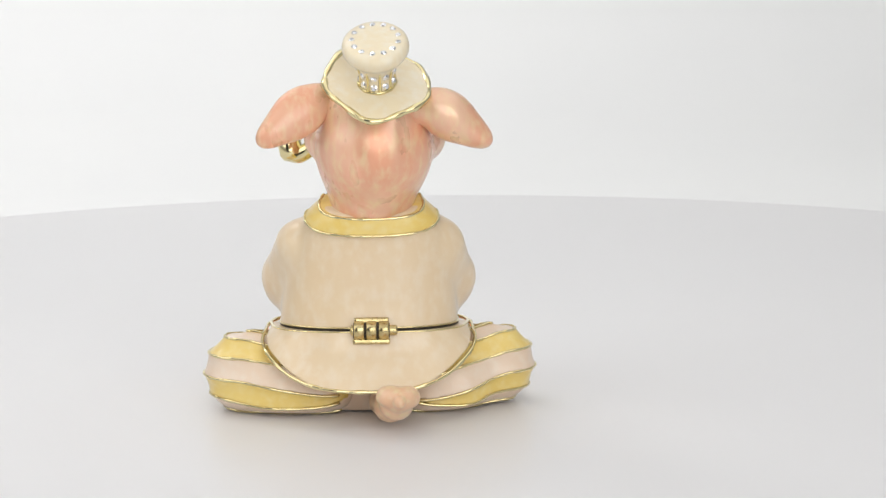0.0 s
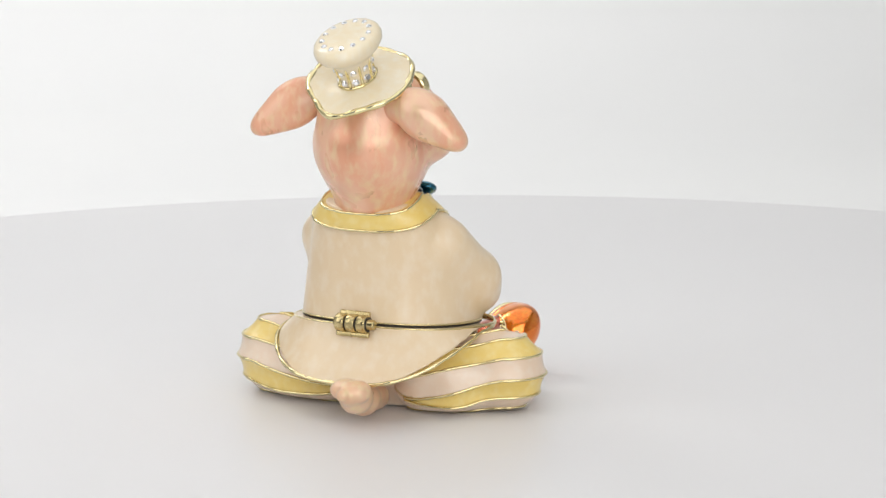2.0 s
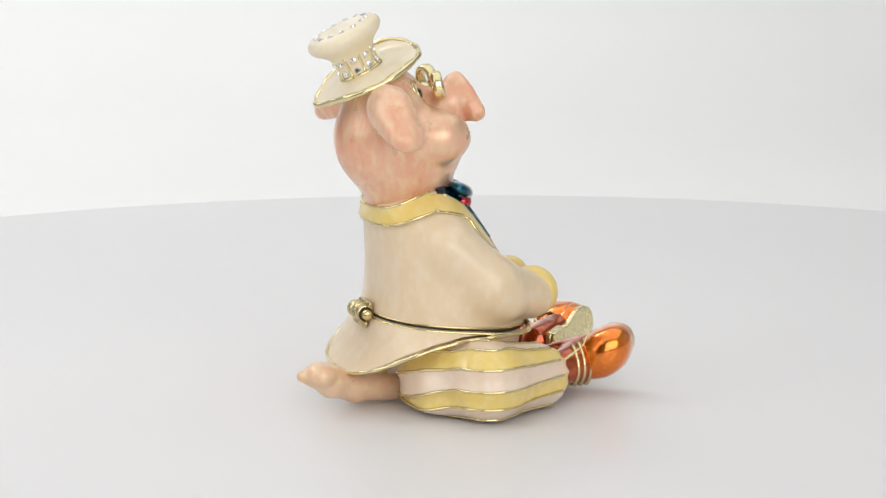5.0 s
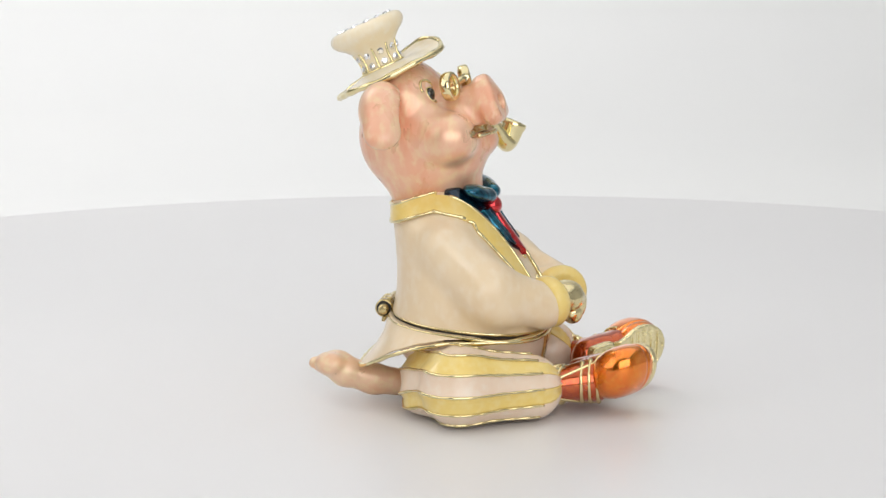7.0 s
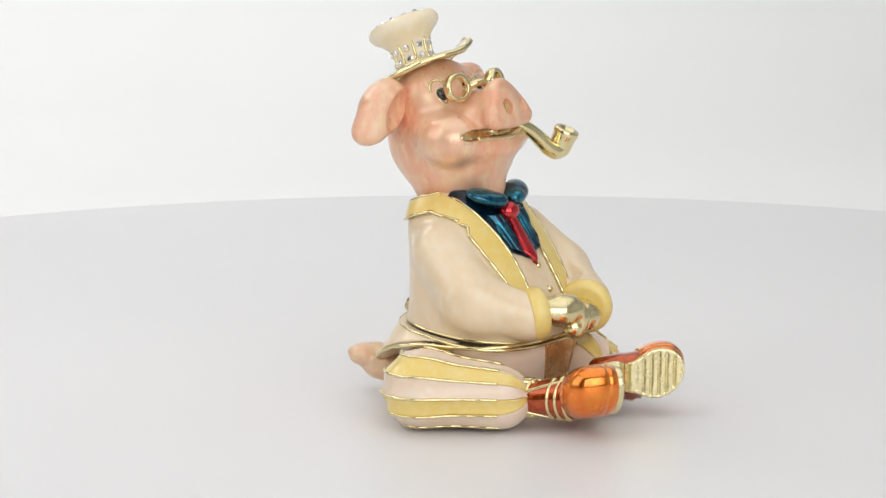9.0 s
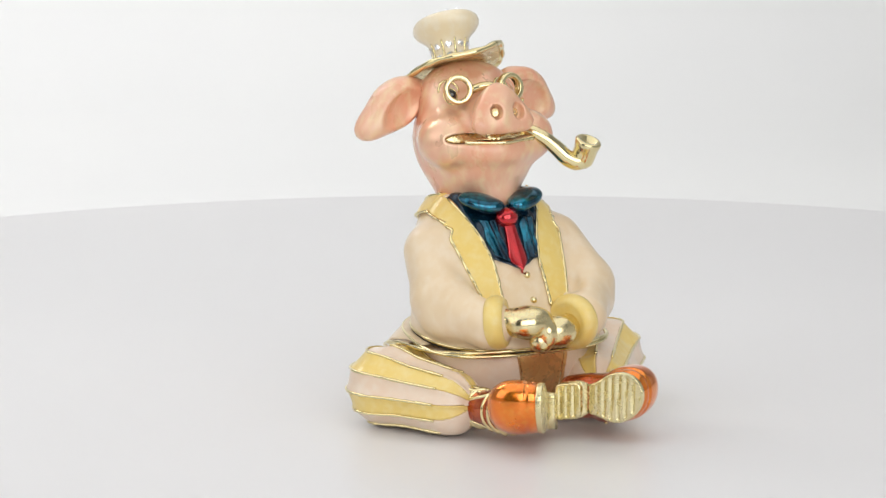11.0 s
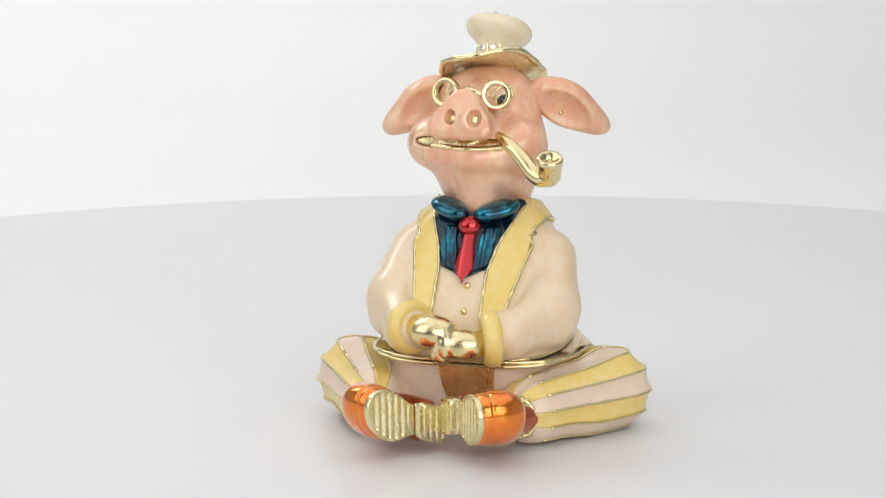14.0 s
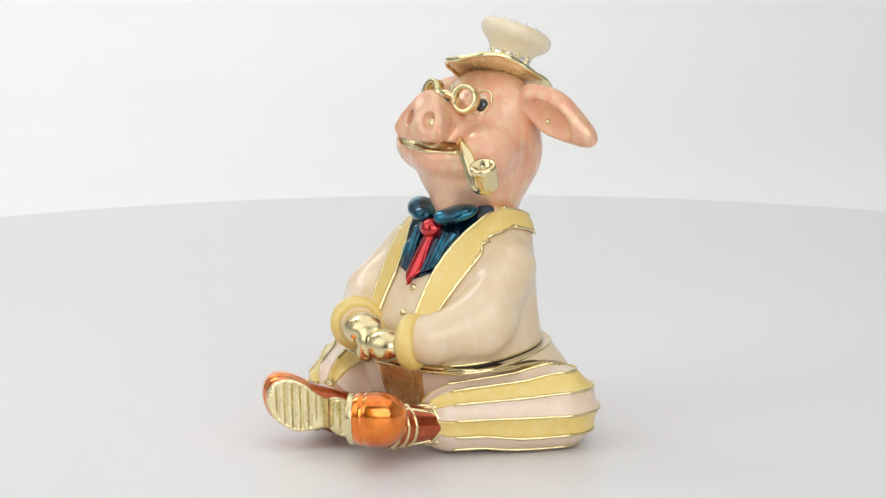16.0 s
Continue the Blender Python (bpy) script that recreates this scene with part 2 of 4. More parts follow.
# ---------------------------------------------------------------- setting
def build_setting():
    # seamless paper sweep behind and under the turntable
    prof = [(-1.6, -0.06), (0.75, -0.06)]
    for k in range(1, 13):
        a = math.pi / 2 * k / 12
        prof.append((0.75 + 0.45 * math.sin(a), -0.06 + 0.45 * (1 - math.cos(a))))
    prof.append((1.2, 1.5))
    v = [(x, y, z) for y, z in prof for x in (-1.5, 1.5)]
    f = [(2 * i, 2 * i + 1, 2 * i + 3, 2 * i + 2) for i in range(len(prof) - 1)]
    ob = part("backdrop", mesh_of("backdrop", v, f, 1.0), PAPER, None)
    tagged(ob, "white seamless paper backdrop sweeping under the turntable", "backdrop", kind="structure")
    sm = ob.modifiers.new("thickness", "SOLIDIFY")
    sm.thickness, sm.offset = 0.004, -1

    def slab(name, x0, x1, y0, y1, z0, z1, mat=None, label=None):
        v = [(x, y, z) for x in (x0, x1) for y in (y0, y1) for z in (z0, z1)]
        f = [(0, 1, 3, 2), (4, 6, 7, 5), (0, 4, 5, 1), (2, 3, 7, 6), (0, 2, 6, 4), (1, 5, 7, 3)]
        o = part(name, mesh_of(name, v, f, 1.0, False), mat or WALL, None)
        return tagged(o, label or "plain white studio " + name.split("_")[0], name.split("_")[0], kind="structure")

    slab("wall_left", -1.56, -1.51, -1.7, 1.3, -0.1, 1.6)
    slab("wall_right", 1.51, 1.56, -1.7, 1.3, -0.1, 1.6)
    # unseen wall, added dark so that the gold and enamel reflect some black
    slab("wall_front", -1.5, 1.5, -1.7, -1.65, -0.1, 1.6, CHARCOAL, "unseen dark wall added behind the camera for dark reflections")
    slab("ceiling", -1.5, 1.5, -1.64, 1.19, 1.52, 1.57)


def build_turntable():
    t = tagged(new("turntable"), "round glossy white turntable disc under the pig trinket box", "turntable")
    R = 418.3 * U
    part("disc", mesh_of("disc", *lathe([(0.002, -0.012), (R - 0.002, -0.012), (R, -0.010), (R, -0.0015), (R - 0.0006, -0.0004), (R - 0.0018, 0.0), (0.05, 0.0), (0.002, 0.0)], 160), 1.0), DISC, t)
    part("base", mesh_of("base", *lathe([(0.10, -0.0598), (0.11, -0.057), (0.11, -0.02), (0.10, -0.0125)], 64), 1.0), WALL, t, "white turntable base")
    return t


# ---------------------------------------------------------------- the pig trinket box (front is -y, its left is +x)
SEAM = lambda y: 29.0 + 0.10 * y

# torso: half width, front and back by height
T_A = curve([22, 30, 38, 46, 54, 61, 66, 70, 73], [29.3, 29.3, 28.8, 27.5, 25.5, 23.6, 20.8, 17.0, 13.0])
T_F = curve([22, 30, 38, 46, 54, 61, 66, 70, 73], [-37.0, -36.5, -34.0, -29.5, -24.0, -19.0, -15.5, -12.5, -9.0])
T_B = curve([22, 30, 38, 46, 54, 61, 66, 70, 73], [17.2, 15.6, 13.9, 13.6, 14.0, 14.6, 14.9, 14.0, 12.0])


SIDE = curve([10, 34, 60], [1.5, 1.4, 0.0], 3.0)      # the lower body sits a little to its left


def tapered(x, y, z, A, F, B, p=2.35):
    x = x - SIDE(z)
    a, f, b = A(z), F(z), B(z)
    c, h = (f + b) / 2, (b - f) / 2
    return ((np.abs(x / a) ** p + np.abs((y - c) / h) ** p) ** (1 / p) - 1) * np.minimum(a, h)


def chest(x, y, z):
    return np.maximum(tapered(x, y, z, T_A, T_F, T_B), z - 72.0 + 0.30 * np.maximum(y, 0))


def sleeves(x, y, z):
    ax = np.abs(x - np.interp(y, [-22, -4], [1.8, 0.7]))
    f = 0.15 + cone(ax, y, z, (22.4, -6.0, 54.5), (25.4, -19.2, 42.4), 8.8, 9.4)
    f = smin(f, cone(ax, y, z, (25.3, -19.8, 40.6), (16.6, -36.0, 35.2), 9.4, 7.9), 4.0)
    f = smin(f, ellipsoid(ax, y, z, (23.4, -22.6, 36.2), (10.0, 9.4, 7.8)), 3.0)
    # crease at the crook of the arm
    return smax(f, -ellipsoid(ax, y, z, (15.2, -29.5, 46.0), (3.0, 6.0, 4.0)), 3.0)


def jacket(x, y, z):
    return smin(chest(x, y, z), sleeves(x, y, z), np.interp(y, [-30, -12], [2.2, 4.2]))


LAPEL_IN = curve([36, 41, 53, 60, 66, 73], [8.2, 8.2, 8.0, 9.8, 12.6, 16.0], 1.2)
LAPEL_OUT = curve([36, 41, 60, 63, 64.2, 66, 73], [13.8, 14.2, 19.0, 17.4, 22.0, 22.6, 23.0], 0.35)
COLLAR_EDGE = curve([-16, -9, -1], [62.6, 65.2, 67.0], 1.0)
COLLAR_LO = curve([-2, 0, 6, 12, 18], [67.0, 66.5, 64.8, 62.2, 60.6], 1.5)


def build_lid(pig):
    lid = solid("jacket", lambda x, y, z: np.maximum(jacket(x, y, z), SEAM(y) + 0.35 - z), (-38, -46, 22), (38, 18, 74), 0.55, CREAM, pig,
                "cream pearl enamel jacket body of the lid")
    # lapels and the collar round the neck
    for side in (-1, 1):
        def f(x, y, z, s=side):
            ax = s * x
            band = np.maximum(np.maximum(LAPEL_IN(z) - ax, ax - LAPEL_OUT(z) - 0.5 - 0.6 * s), np.maximum(38.5 - z, y + 1.0))
            band = np.maximum(band, z - 71.5)
            band = np.where(ax > 19.4, np.maximum(band, (COLLAR_EDGE(y) - z)), band)
            return np.maximum(np.maximum(chest(x, y, z) - 0.9, -0.9 - chest(x, y, z)), band)
        lo, hi = ((-24, -40, 38), (-6, 1, 73)) if side < 0 else ((6, -40, 38), (24, 1, 73))
        lap = solid("lapel", f, lo, hi, 0.4, YELLOW, lid, "yellow enamel lapel edged with gold wire")
        skin = lambda x, y, z: chest(x, y, z) - 0.7
        zs = np.linspace(39, 71, 60)
        for edge in (LAPEL_IN, LAPEL_OUT):
            o = np.stack([side * (edge(zs) + (0.5 + 0.6 * side if edge is LAPEL_OUT else 0)), np.full(60, -60.0), zs], 1)
            if edge is LAPEL_OUT:
                o = o[zs < 64.6]
            inside = np.abs(o[:, 0]) < T_A(o[:, 2]) * (0.9 if edge is LAPEL_OUT else 0.985) + 0.6
            p = first(skin, o[inside], (0, 1, 0), 75)
            p = p[p[:, 1] > -45]
            wire(p, lap, 0.55)
        ys = np.linspace(-11.5, -1, 18)
        p = first(skin, np.stack([0 * ys + side * 60, ys, COLLAR_EDGE(ys)], 1), (-side, 0, 0), 60)
        wire(p, lap, 0.55)
    def g(x, y, z):
        return np.maximum(np.maximum(chest(x, y, z) - 0.95, -0.8 - chest(x, y, z)),
                          np.maximum(np.maximum(COLLAR_LO(y) - z, z - COLLAR_LO(y) - 5.6), -1.6 - y))
    col = solid("collar", g, (-26, -3, 58), (26, 19, 74), 0.4, YELLOW, lid, "yellow enamel jacket collar")
    ang = np.linspace(math.radians(-4), math.radians(184), 80)
    for dz, off in ((0.0, 0.9), (5.5, 0.9)):
        d = np.stack([np.cos(ang), np.sin(ang), 0 * ang], 1)
        y = 14 * np.sin(ang)
        for _ in range(3):
            o = np.stack([0 * ang, 0 * ang, COLLAR_LO(y) + dz], 1)
            p = first(lambda x, y, z: tapered(x, y, z, T_A, T_F, T_B) - off, o, d, 40)
            y = p[:, 1]
        wire(p, col, 0.5)
    # shirt front, vest V, tie
    def shirt(x, y, z):
        v = np.maximum(np.abs(x) - LAPEL_IN(z) - 0.3, 50.3 + 0.42 * np.abs(x - 0.6) - z)
        ridge = 0.5 * np.sin(x * 1.3 + 0.05 * z + 1.2 * np.sin(z * 0.21 + x * 0.5))
        return np.maximum(np.maximum(chest(x, y, z) - 0.75 - ridge * 0.7, -1.5 - chest(x, y, z)), np.maximum(v, y + 4))
    solid("shirt_front", shirt, (-17, -32, 49), (17, -4, 74), 0.4, NAVY, lid, "glossy dark navy enamel shirt front")
    for s in (-1, 1):
        def fold(x, y, z, s=s):
            c = 0.5 + s * (5.9 + 0.9 * (z - 58) / 8)
            w = 2.7 + 0.35 * np.sin(z * 0.9 + s)
            across = np.abs(x - c - 0.25 * np.sin(z * 0.7)) - w
            rib = 0.35 * np.sin((x - c) * 2.4 + 0.25 * z)
            f = smax(across, chest(x, y, z) - 2.1 - rib, 1.4)
            v = np.maximum(np.abs(x) - LAPEL_IN(z) + 0.5, 51.6 + 0.42 * np.abs(x - 0.6) - z)
            return np.maximum(np.maximum(f, -1.0 - chest(x, y, z)), np.maximum(smax(v, z - 65.5, 1.0), y + 6))
        solid("shirt_fold", fold, (-15, -33, 50), (15, -6, 67), 0.35, TEAL, lid, "shimmering teal enamel fold of the shirt")
    for s in (-1, 1):
        a0 = Vector((s * 0.86, 0.42, 0.24)).normalized()
        a2 = Vector((0, -0.35, 0.94))
        a2 = (a2 - a0 * a2.dot(a0)).normalized()
        a1 = a2.cross(a0)
        axes = [tuple(a0), tuple(a1), tuple(a2)]
        w = lambda x, y, z, s=s, axes=axes: smin(ellipsoid(x, y, z, (s * 8.0 + 0.4, -14.4, 70.9), (7.4, 4.4, 2.5), axes),
                                                ellipsoid(x, y, z, (s * 4.4 + 0.4, -17.2, 69.6), (3.0, 2.3, 2.0)), 2.0)
        solid("shirt_collar", w, (-20, -24, 66), (20, -4, 80), 0.4, TEAL, lid, "glossy teal blue shirt collar wing")
    skin = lambda x, y, z: chest(x, y, z) - 0.6
    def tie(x, y, z):
        w = np.interp(z, [50.4, 53.6, 56, 60, 64], [0.1, 3.7, 3.0, 2.2, 1.9])
        return np.maximum(smax(np.abs(x - 0.5) - w, chest(x, y, z) - 2.9 + 0.14 * (x - 0.5) ** 2, 0.6), np.maximum(-1 - chest(x, y, z), y + 8))
    solid("tie", tie, (-5, -32, 49.5), (6, -12, 66), 0.35, RED, lid, "shiny red enamel tie")
    kn = first(chest, (0.2, -60, 66), (0, 1, 0), 70)[0]
    solid("tie_knot", lambda x, y, z: ellipsoid(x, y, z, (0.2, kn[1] - 2.2, 65.6), (3.8, 3.4, 3.4)), (-5, -24, 62), (5, -10, 70), 0.35, RED, lid, "round red tie knot")
    for x, z in ((2.4, 48.4), (2.6, 41.0)):
        p = first(chest, (x, -60, z), (0, 1, 0), 70)[0]
        part("button", mesh_of("button", *moved(lathe([(0.1, -0.8), (1.1, -0.6), (1.2, 0), (0.9, 0.6), (0.1, 0.9)], 16), Matrix.Translation(p) @ pose(0, 0, 0, 65))), GOLD, lid, "small round gold button")
    # cuffs and gold trotters
    for axis, c, r in (((0.80, -0.60, 0.10), (-13.0, -37.9, 36.2), 8.2), ((-0.90, -0.42, -0.06), (13.4, -38.9, 34.2), 8.6)):
        m = Matrix.Translation(c) @ Vector(axis).to_track_quat("Z", "Y").to_matrix().to_4x4()
        prof = [(4.8, -2.2), (6.2, -3.0), (7.6, -3.0), (r - 0.1, -2.3), (r + 0.4, -1.0), (r + 0.5, 0.4), (r + 0.1, 1.8), (7.6, 2.8), (6.2, 2.9), (4.8, 2.0)]
        part("cuff", mesh_of("cuff", *moved(lathe(prof, 40), m)), YELLOW, lid, "yellow enamel sleeve cuff")
    def trotter_r(x, y, z):
        a = ellipsoid(x, y, z, (-4.0, -42.8, 36.2), (8.0, 6.0, 5.4))
        a = smin(a, cone(x, y, z, (-11, -39.5, 36.5), (-5, -42, 36.5), 4.4, 4.6), 1.5)
        return smin(a, ellipsoid(x, y, z, (0.8, -45.6, 32.8), (3.6, 3.4, 4.8)), 1.0)
    def trotter_l(x, y, z):
        a = ellipsoid(x, y, z, (5.4, -43.2, 32.6), (7.4, 5.4, 5.2))
        a = smin(a, cone(x, y, z, (12, -39.5, 33), (6, -42.5, 32), 4.3, 4.3), 1.5)
        return smin(a, ellipsoid(x, y, z, (-0.6, -44.4, 30.2), (4.0, 3.6, 3.8)), 1.2)
    solid("trotter", trotter_r, (-17, -51, 26), (6, -34, 44), 0.4, GOLD_WORN, lid, "polished gold trotter folded over the belly")
    solid("trotter", trotter_l, (-8, -51, 23), (18, -34, 40), 0.4, GOLD_WORN, lid, "polished gold trotter folded under the other")
    # lid rim
    ang = np.linspace(0, 2 * math.pi, 140, endpoint=False)
    rim = [(math.cos(a), math.sin(a), 0) for a in ang]
    y = -10.5 + 25 * np.sin(ang)
    for _ in range(2):
        oo = np.stack([0 * ang, 0 * ang - 10.5, SEAM(y) + 0.6], 1)
        p = first(lambda x, y, z: tapered(x, y, z, T_A, T_F, T_B), oo, np.array(rim), 45)
        y = p[:, 1]
    tube("lid_rim", p, np.interp(p[:, 1], [-20, 8], [0.55, 0.26]), GOLD, lid, 8, True, "thin gold rim of the lid")
    # dark tube laid in the seam to paint the shade of the gap
    q = p.copy()
    q[:, :2] = (q[:, :2] - np.array([0, -10.5])) * 0.982 + np.array([0, -10.5])
    q[:, 2] -= 0.6
    tube("seam", q, np.interp(q[:, 1], [-20, 8], [0.85, 0.5]), GAP_SHADE, lid, 6, True, "dark tube standing in for shade in the gap under the lid")
    return lid


# lower box: skirt of the jacket over the pelvis
S_A = curve([6, 12, 18, 24, 28, 31], [40.0, 39.6, 38.8, 36.2, 31.2, 29.3], 1.2)
S_F = curve([6, 12, 18, 24, 31], [-37, -37, -37, -37, -36.5])
S_B = curve([6, 9, 12, 15, 18, 24, 31], [30.2, 28.8, 26.8, 24.2, 21.6, 18.0, 16.0], 1.2)
HEM = curve([-40, -7, 4, 12, 19, 25.5, 30], [26.2, 25.6, 23.6, 20.4, 16.0, 11.6, 9.4], 1.5)
P_A = curve([0, 5, 12, 20, 26], [20, 24, 26, 28, 28.5])
P_F = curve([0, 5, 12, 20, 26], [-30, -32, -33.5, -35.5, -36.3])
P_B = curve([0, 5, 12, 20, 26], [2, 5, 9, 15, 16])


def build_base(pig):
    def skirt(x, y, z):
        return np.maximum(smax(tapered(x, y, z, S_A, S_F, S_B, 2.8), HEM(y) + 0.8 - z, 0.9), z - SEAM(y) + 0.45)
    base = solid("jacket_skirt", skirt, (-42, -40, 7), (44, 32, 33), 0.4, CREAM, pig, "cream pearl enamel jacket tails of the box base")
    solid("pelvis", lambda x, y, z: np.maximum(tapered(x, y, z, P_A, P_F, P_B), np.maximum(0.6 - z, z - 25)), (-30, -38, 0), (30, 20, 26), 0.6, BLUSH, base,
          "pale enamel seat of the trousers")
    ang = np.linspace(0, 2 * math.pi, 220, endpoint=False)
    d = np.stack([np.cos(ang), np.sin(ang), 0 * ang], 1)
    y = 20 * np.sin(ang) - 8
    for _ in range(6):
        o = np.stack([0 * ang, 0 * ang - 8, HEM(y)], 1)
        p = first(lambda x, y, z: tapered(x, y, z, S_A, S_F, S_B, 2.8), o, d, 55)
        y = 0.5 * y + 0.5 * p[:, 1]
    wire(p, base, 0.65, True)
    y = p[:, 1]
    for _ in range(3):
        o = np.stack([0 * ang, 0 * ang - 10, SEAM(y) - 0.65], 1)
        p = first(lambda x, y, z: tapered(x, y, z, S_A, S_F, S_B, 2.8), o, d, 55)
        y = p[:, 1]
    tube("base_rim", p, np.interp(p[:, 1], [-20, 8], [0.6, 0.26]), GOLD, base, 8, True, "thin gold rim of the box base")
    # tan panel between the shoes; their orange reflection is put into its colour
    def panel(x, y, z):
        b = np.maximum(np.abs(x - 4.3 - 0.08 * (22 - z)) - 9.2 + 0.15 * (24 - z), np.maximum(8 - z, z - 24.6))
        return np.maximum(np.maximum(tapered(x, y, z, P_A, P_F, P_B) - 0.9, -1 - tapered(x, y, z, P_A, P_F, P_B)), np.maximum(b, y + 10))
    pn = solid("reflection_panel", panel, (-7, -40, 7), (16, -20, 25.5), 0.4, TAN_REFLECTION, base, "tan enamel panel between the legs with the shoes' reflection painted in")
    zs = np.linspace(9, 24.4, 16)
    for k in (-1, 1):
        xx = 3.6 + 0.08 * (22 - zs) + k * (8.2 - 0.15 * (24 - zs))
        p = first(lambda x, y, z: tapered(x, y, z, P_A, P_F, P_B) - 0.8, np.stack([xx, 0 * zs - 60, zs], 1), (0, 1, 0), 60)
        wire(p, pn, 0.3)
    # hinge
    c = (0.2, 18.0, 31.0)
    hinge = part("hinge", mesh_of("hinge", *moved(lathe([(0.9, -8.4), (1.5, -8.2), (1.7, -7.8), (1.7, 6.1), (1.7, 6.5), (0.9, 6.9)], 20), Matrix.Translation(c) @ pose(0, 0, 0, 0, 90))), BRASS, pig,
                 "small gold three-knuckle hinge at the back")
    for x in (-4.0, 0.0, 4.0):
        prof = [(1.2, -1.6), (2.8, -1.6), (3.0, -1.4), (3.0, 1.4), (2.8, 1.6), (1.2, 1.6)]
        part("knuckle", mesh_of("knuckle", *moved(lathe(prof, 28), Matrix.Translation((c[0] + x, c[1], c[2])) @ pose(0, 0, 0, 0, 90))), BRASS, hinge)
    # dark core paints the shade between the knuckles
    part("hinge_core", mesh_of("hinge_core", *moved(lathe([(0.2, -5.9), (2.5, -5.8), (2.5, 5.8), (0.2, 5.9)], 20), Matrix.Translation(c) @ pose(0, 0, 0, 0, 90))), GAP_SHADE, hinge, "dark core standing in for shade between the knuckles")
    for zc, w in ((27.4, 6.0), (c[2] + 2.9, 5.6)):
        pl = lambda x, y, z, zc=zc, w=w: np.maximum(np.maximum(np.abs(x - 0.2) - w, np.abs(z - zc) - 0.9), np.abs(y - (17.4 + 0.28 * (30 - z))) - 0.7)
        solid("hinge_leaf", pl, (-8, 13, zc - 3), (8, 21, zc + 3), 0.4, BRASS, hinge)
    return base


# ---- legs
def leg_field(x, y, z, left):
    """A leg written for the +x side; left tells which of the two."""
    k, e = KNEES[left], ANKLES[left]
    kz, kr = (12.8, 12.2) if left else (13.4, 11.9)
    f = smin(cone(x, y, z, (17, -2, 12.2), (k[0], k[1], kz), 12.0, kr), cone(x, y, z, (k[0], k[1], kz), (e[0], e[1] + 1, 10.9), kr, 10.8), 5.0)
    f = smin(f, ellipsoid(x, y, z, (26, -16, 10), (17, 17, 9.8)), 4.0)
    if left:
        f = smin(f, cushion(x, y, z, (26, 1.4, 9.2), (19, 12.0, 9.2), 2.6), 5.0)
        f = smin(f, ellipsoid(x, y, z, (36, -12, 8.6), (13, 15, 8.5)), 5.0)
    else:
        f = smin(f, cushion(x, y, z, (23, -1.0, 8.4), (14, 10.5, 8.3), 2.6), 5.0)
    return smax(f, 0.35 - z, 1.6)


HIP = np.array((10.0, -1.5))
ANKLES = {True: np.array((25.0, -34.5)), False: np.array((28.0, -34.8))}
KNEES = {True: np.array((42.6, -4.5)), False: np.array((40.4, -12.3))}
LINES = [-27, 3, 33, 64, 96, 130]
SLANT = {True: 20.0, False: 30.0}     # the lines sink towards the hip


def leg_angle(x, y, z, left):
    """The angle round the bent centre line of the leg: 0 outward, 90 up."""
    best, knee = None, KNEES[left]
    for p, q in ((HIP, knee), (knee, ANKLES[left])):
        d = q - p
        t = np.clip(((x - p[0]) * d[0] + (y - p[1]) * d[1]) / (d @ d), -0.4 if p is HIP else 0.0, 1.0 if p is HIP else 1.4)
        ex, ey = x - p[0] - t * d[0], y - p[1] - t * d[1]
        r = np.sqrt(ex ** 2 + ey ** 2)
        w = np.where(d[0] * ey - d[1] * ex > 0, r, -r)
        if best is None:
            best, sign, slant = r, w, SLANT[left] * (1 - np.clip(t, 0, 1))
        else:
            sign, slant = np.where(np.abs(r - best) < 1e-4, r, np.where(r < best, w, sign)), np.where(r < best, 0, slant)
    raw, sl = np.degrees(np.arctan2(z - 11.8, sign)), slant * (sign > 0)
    low = -27 + 30 * (raw + 27 + 0.15 * sl) / (30 - 0.85 * sl)
    return np.where(raw > 3 - sl, raw + sl, np.where(raw < -27 - 0.15 * sl, raw + 0.15 * sl, low))


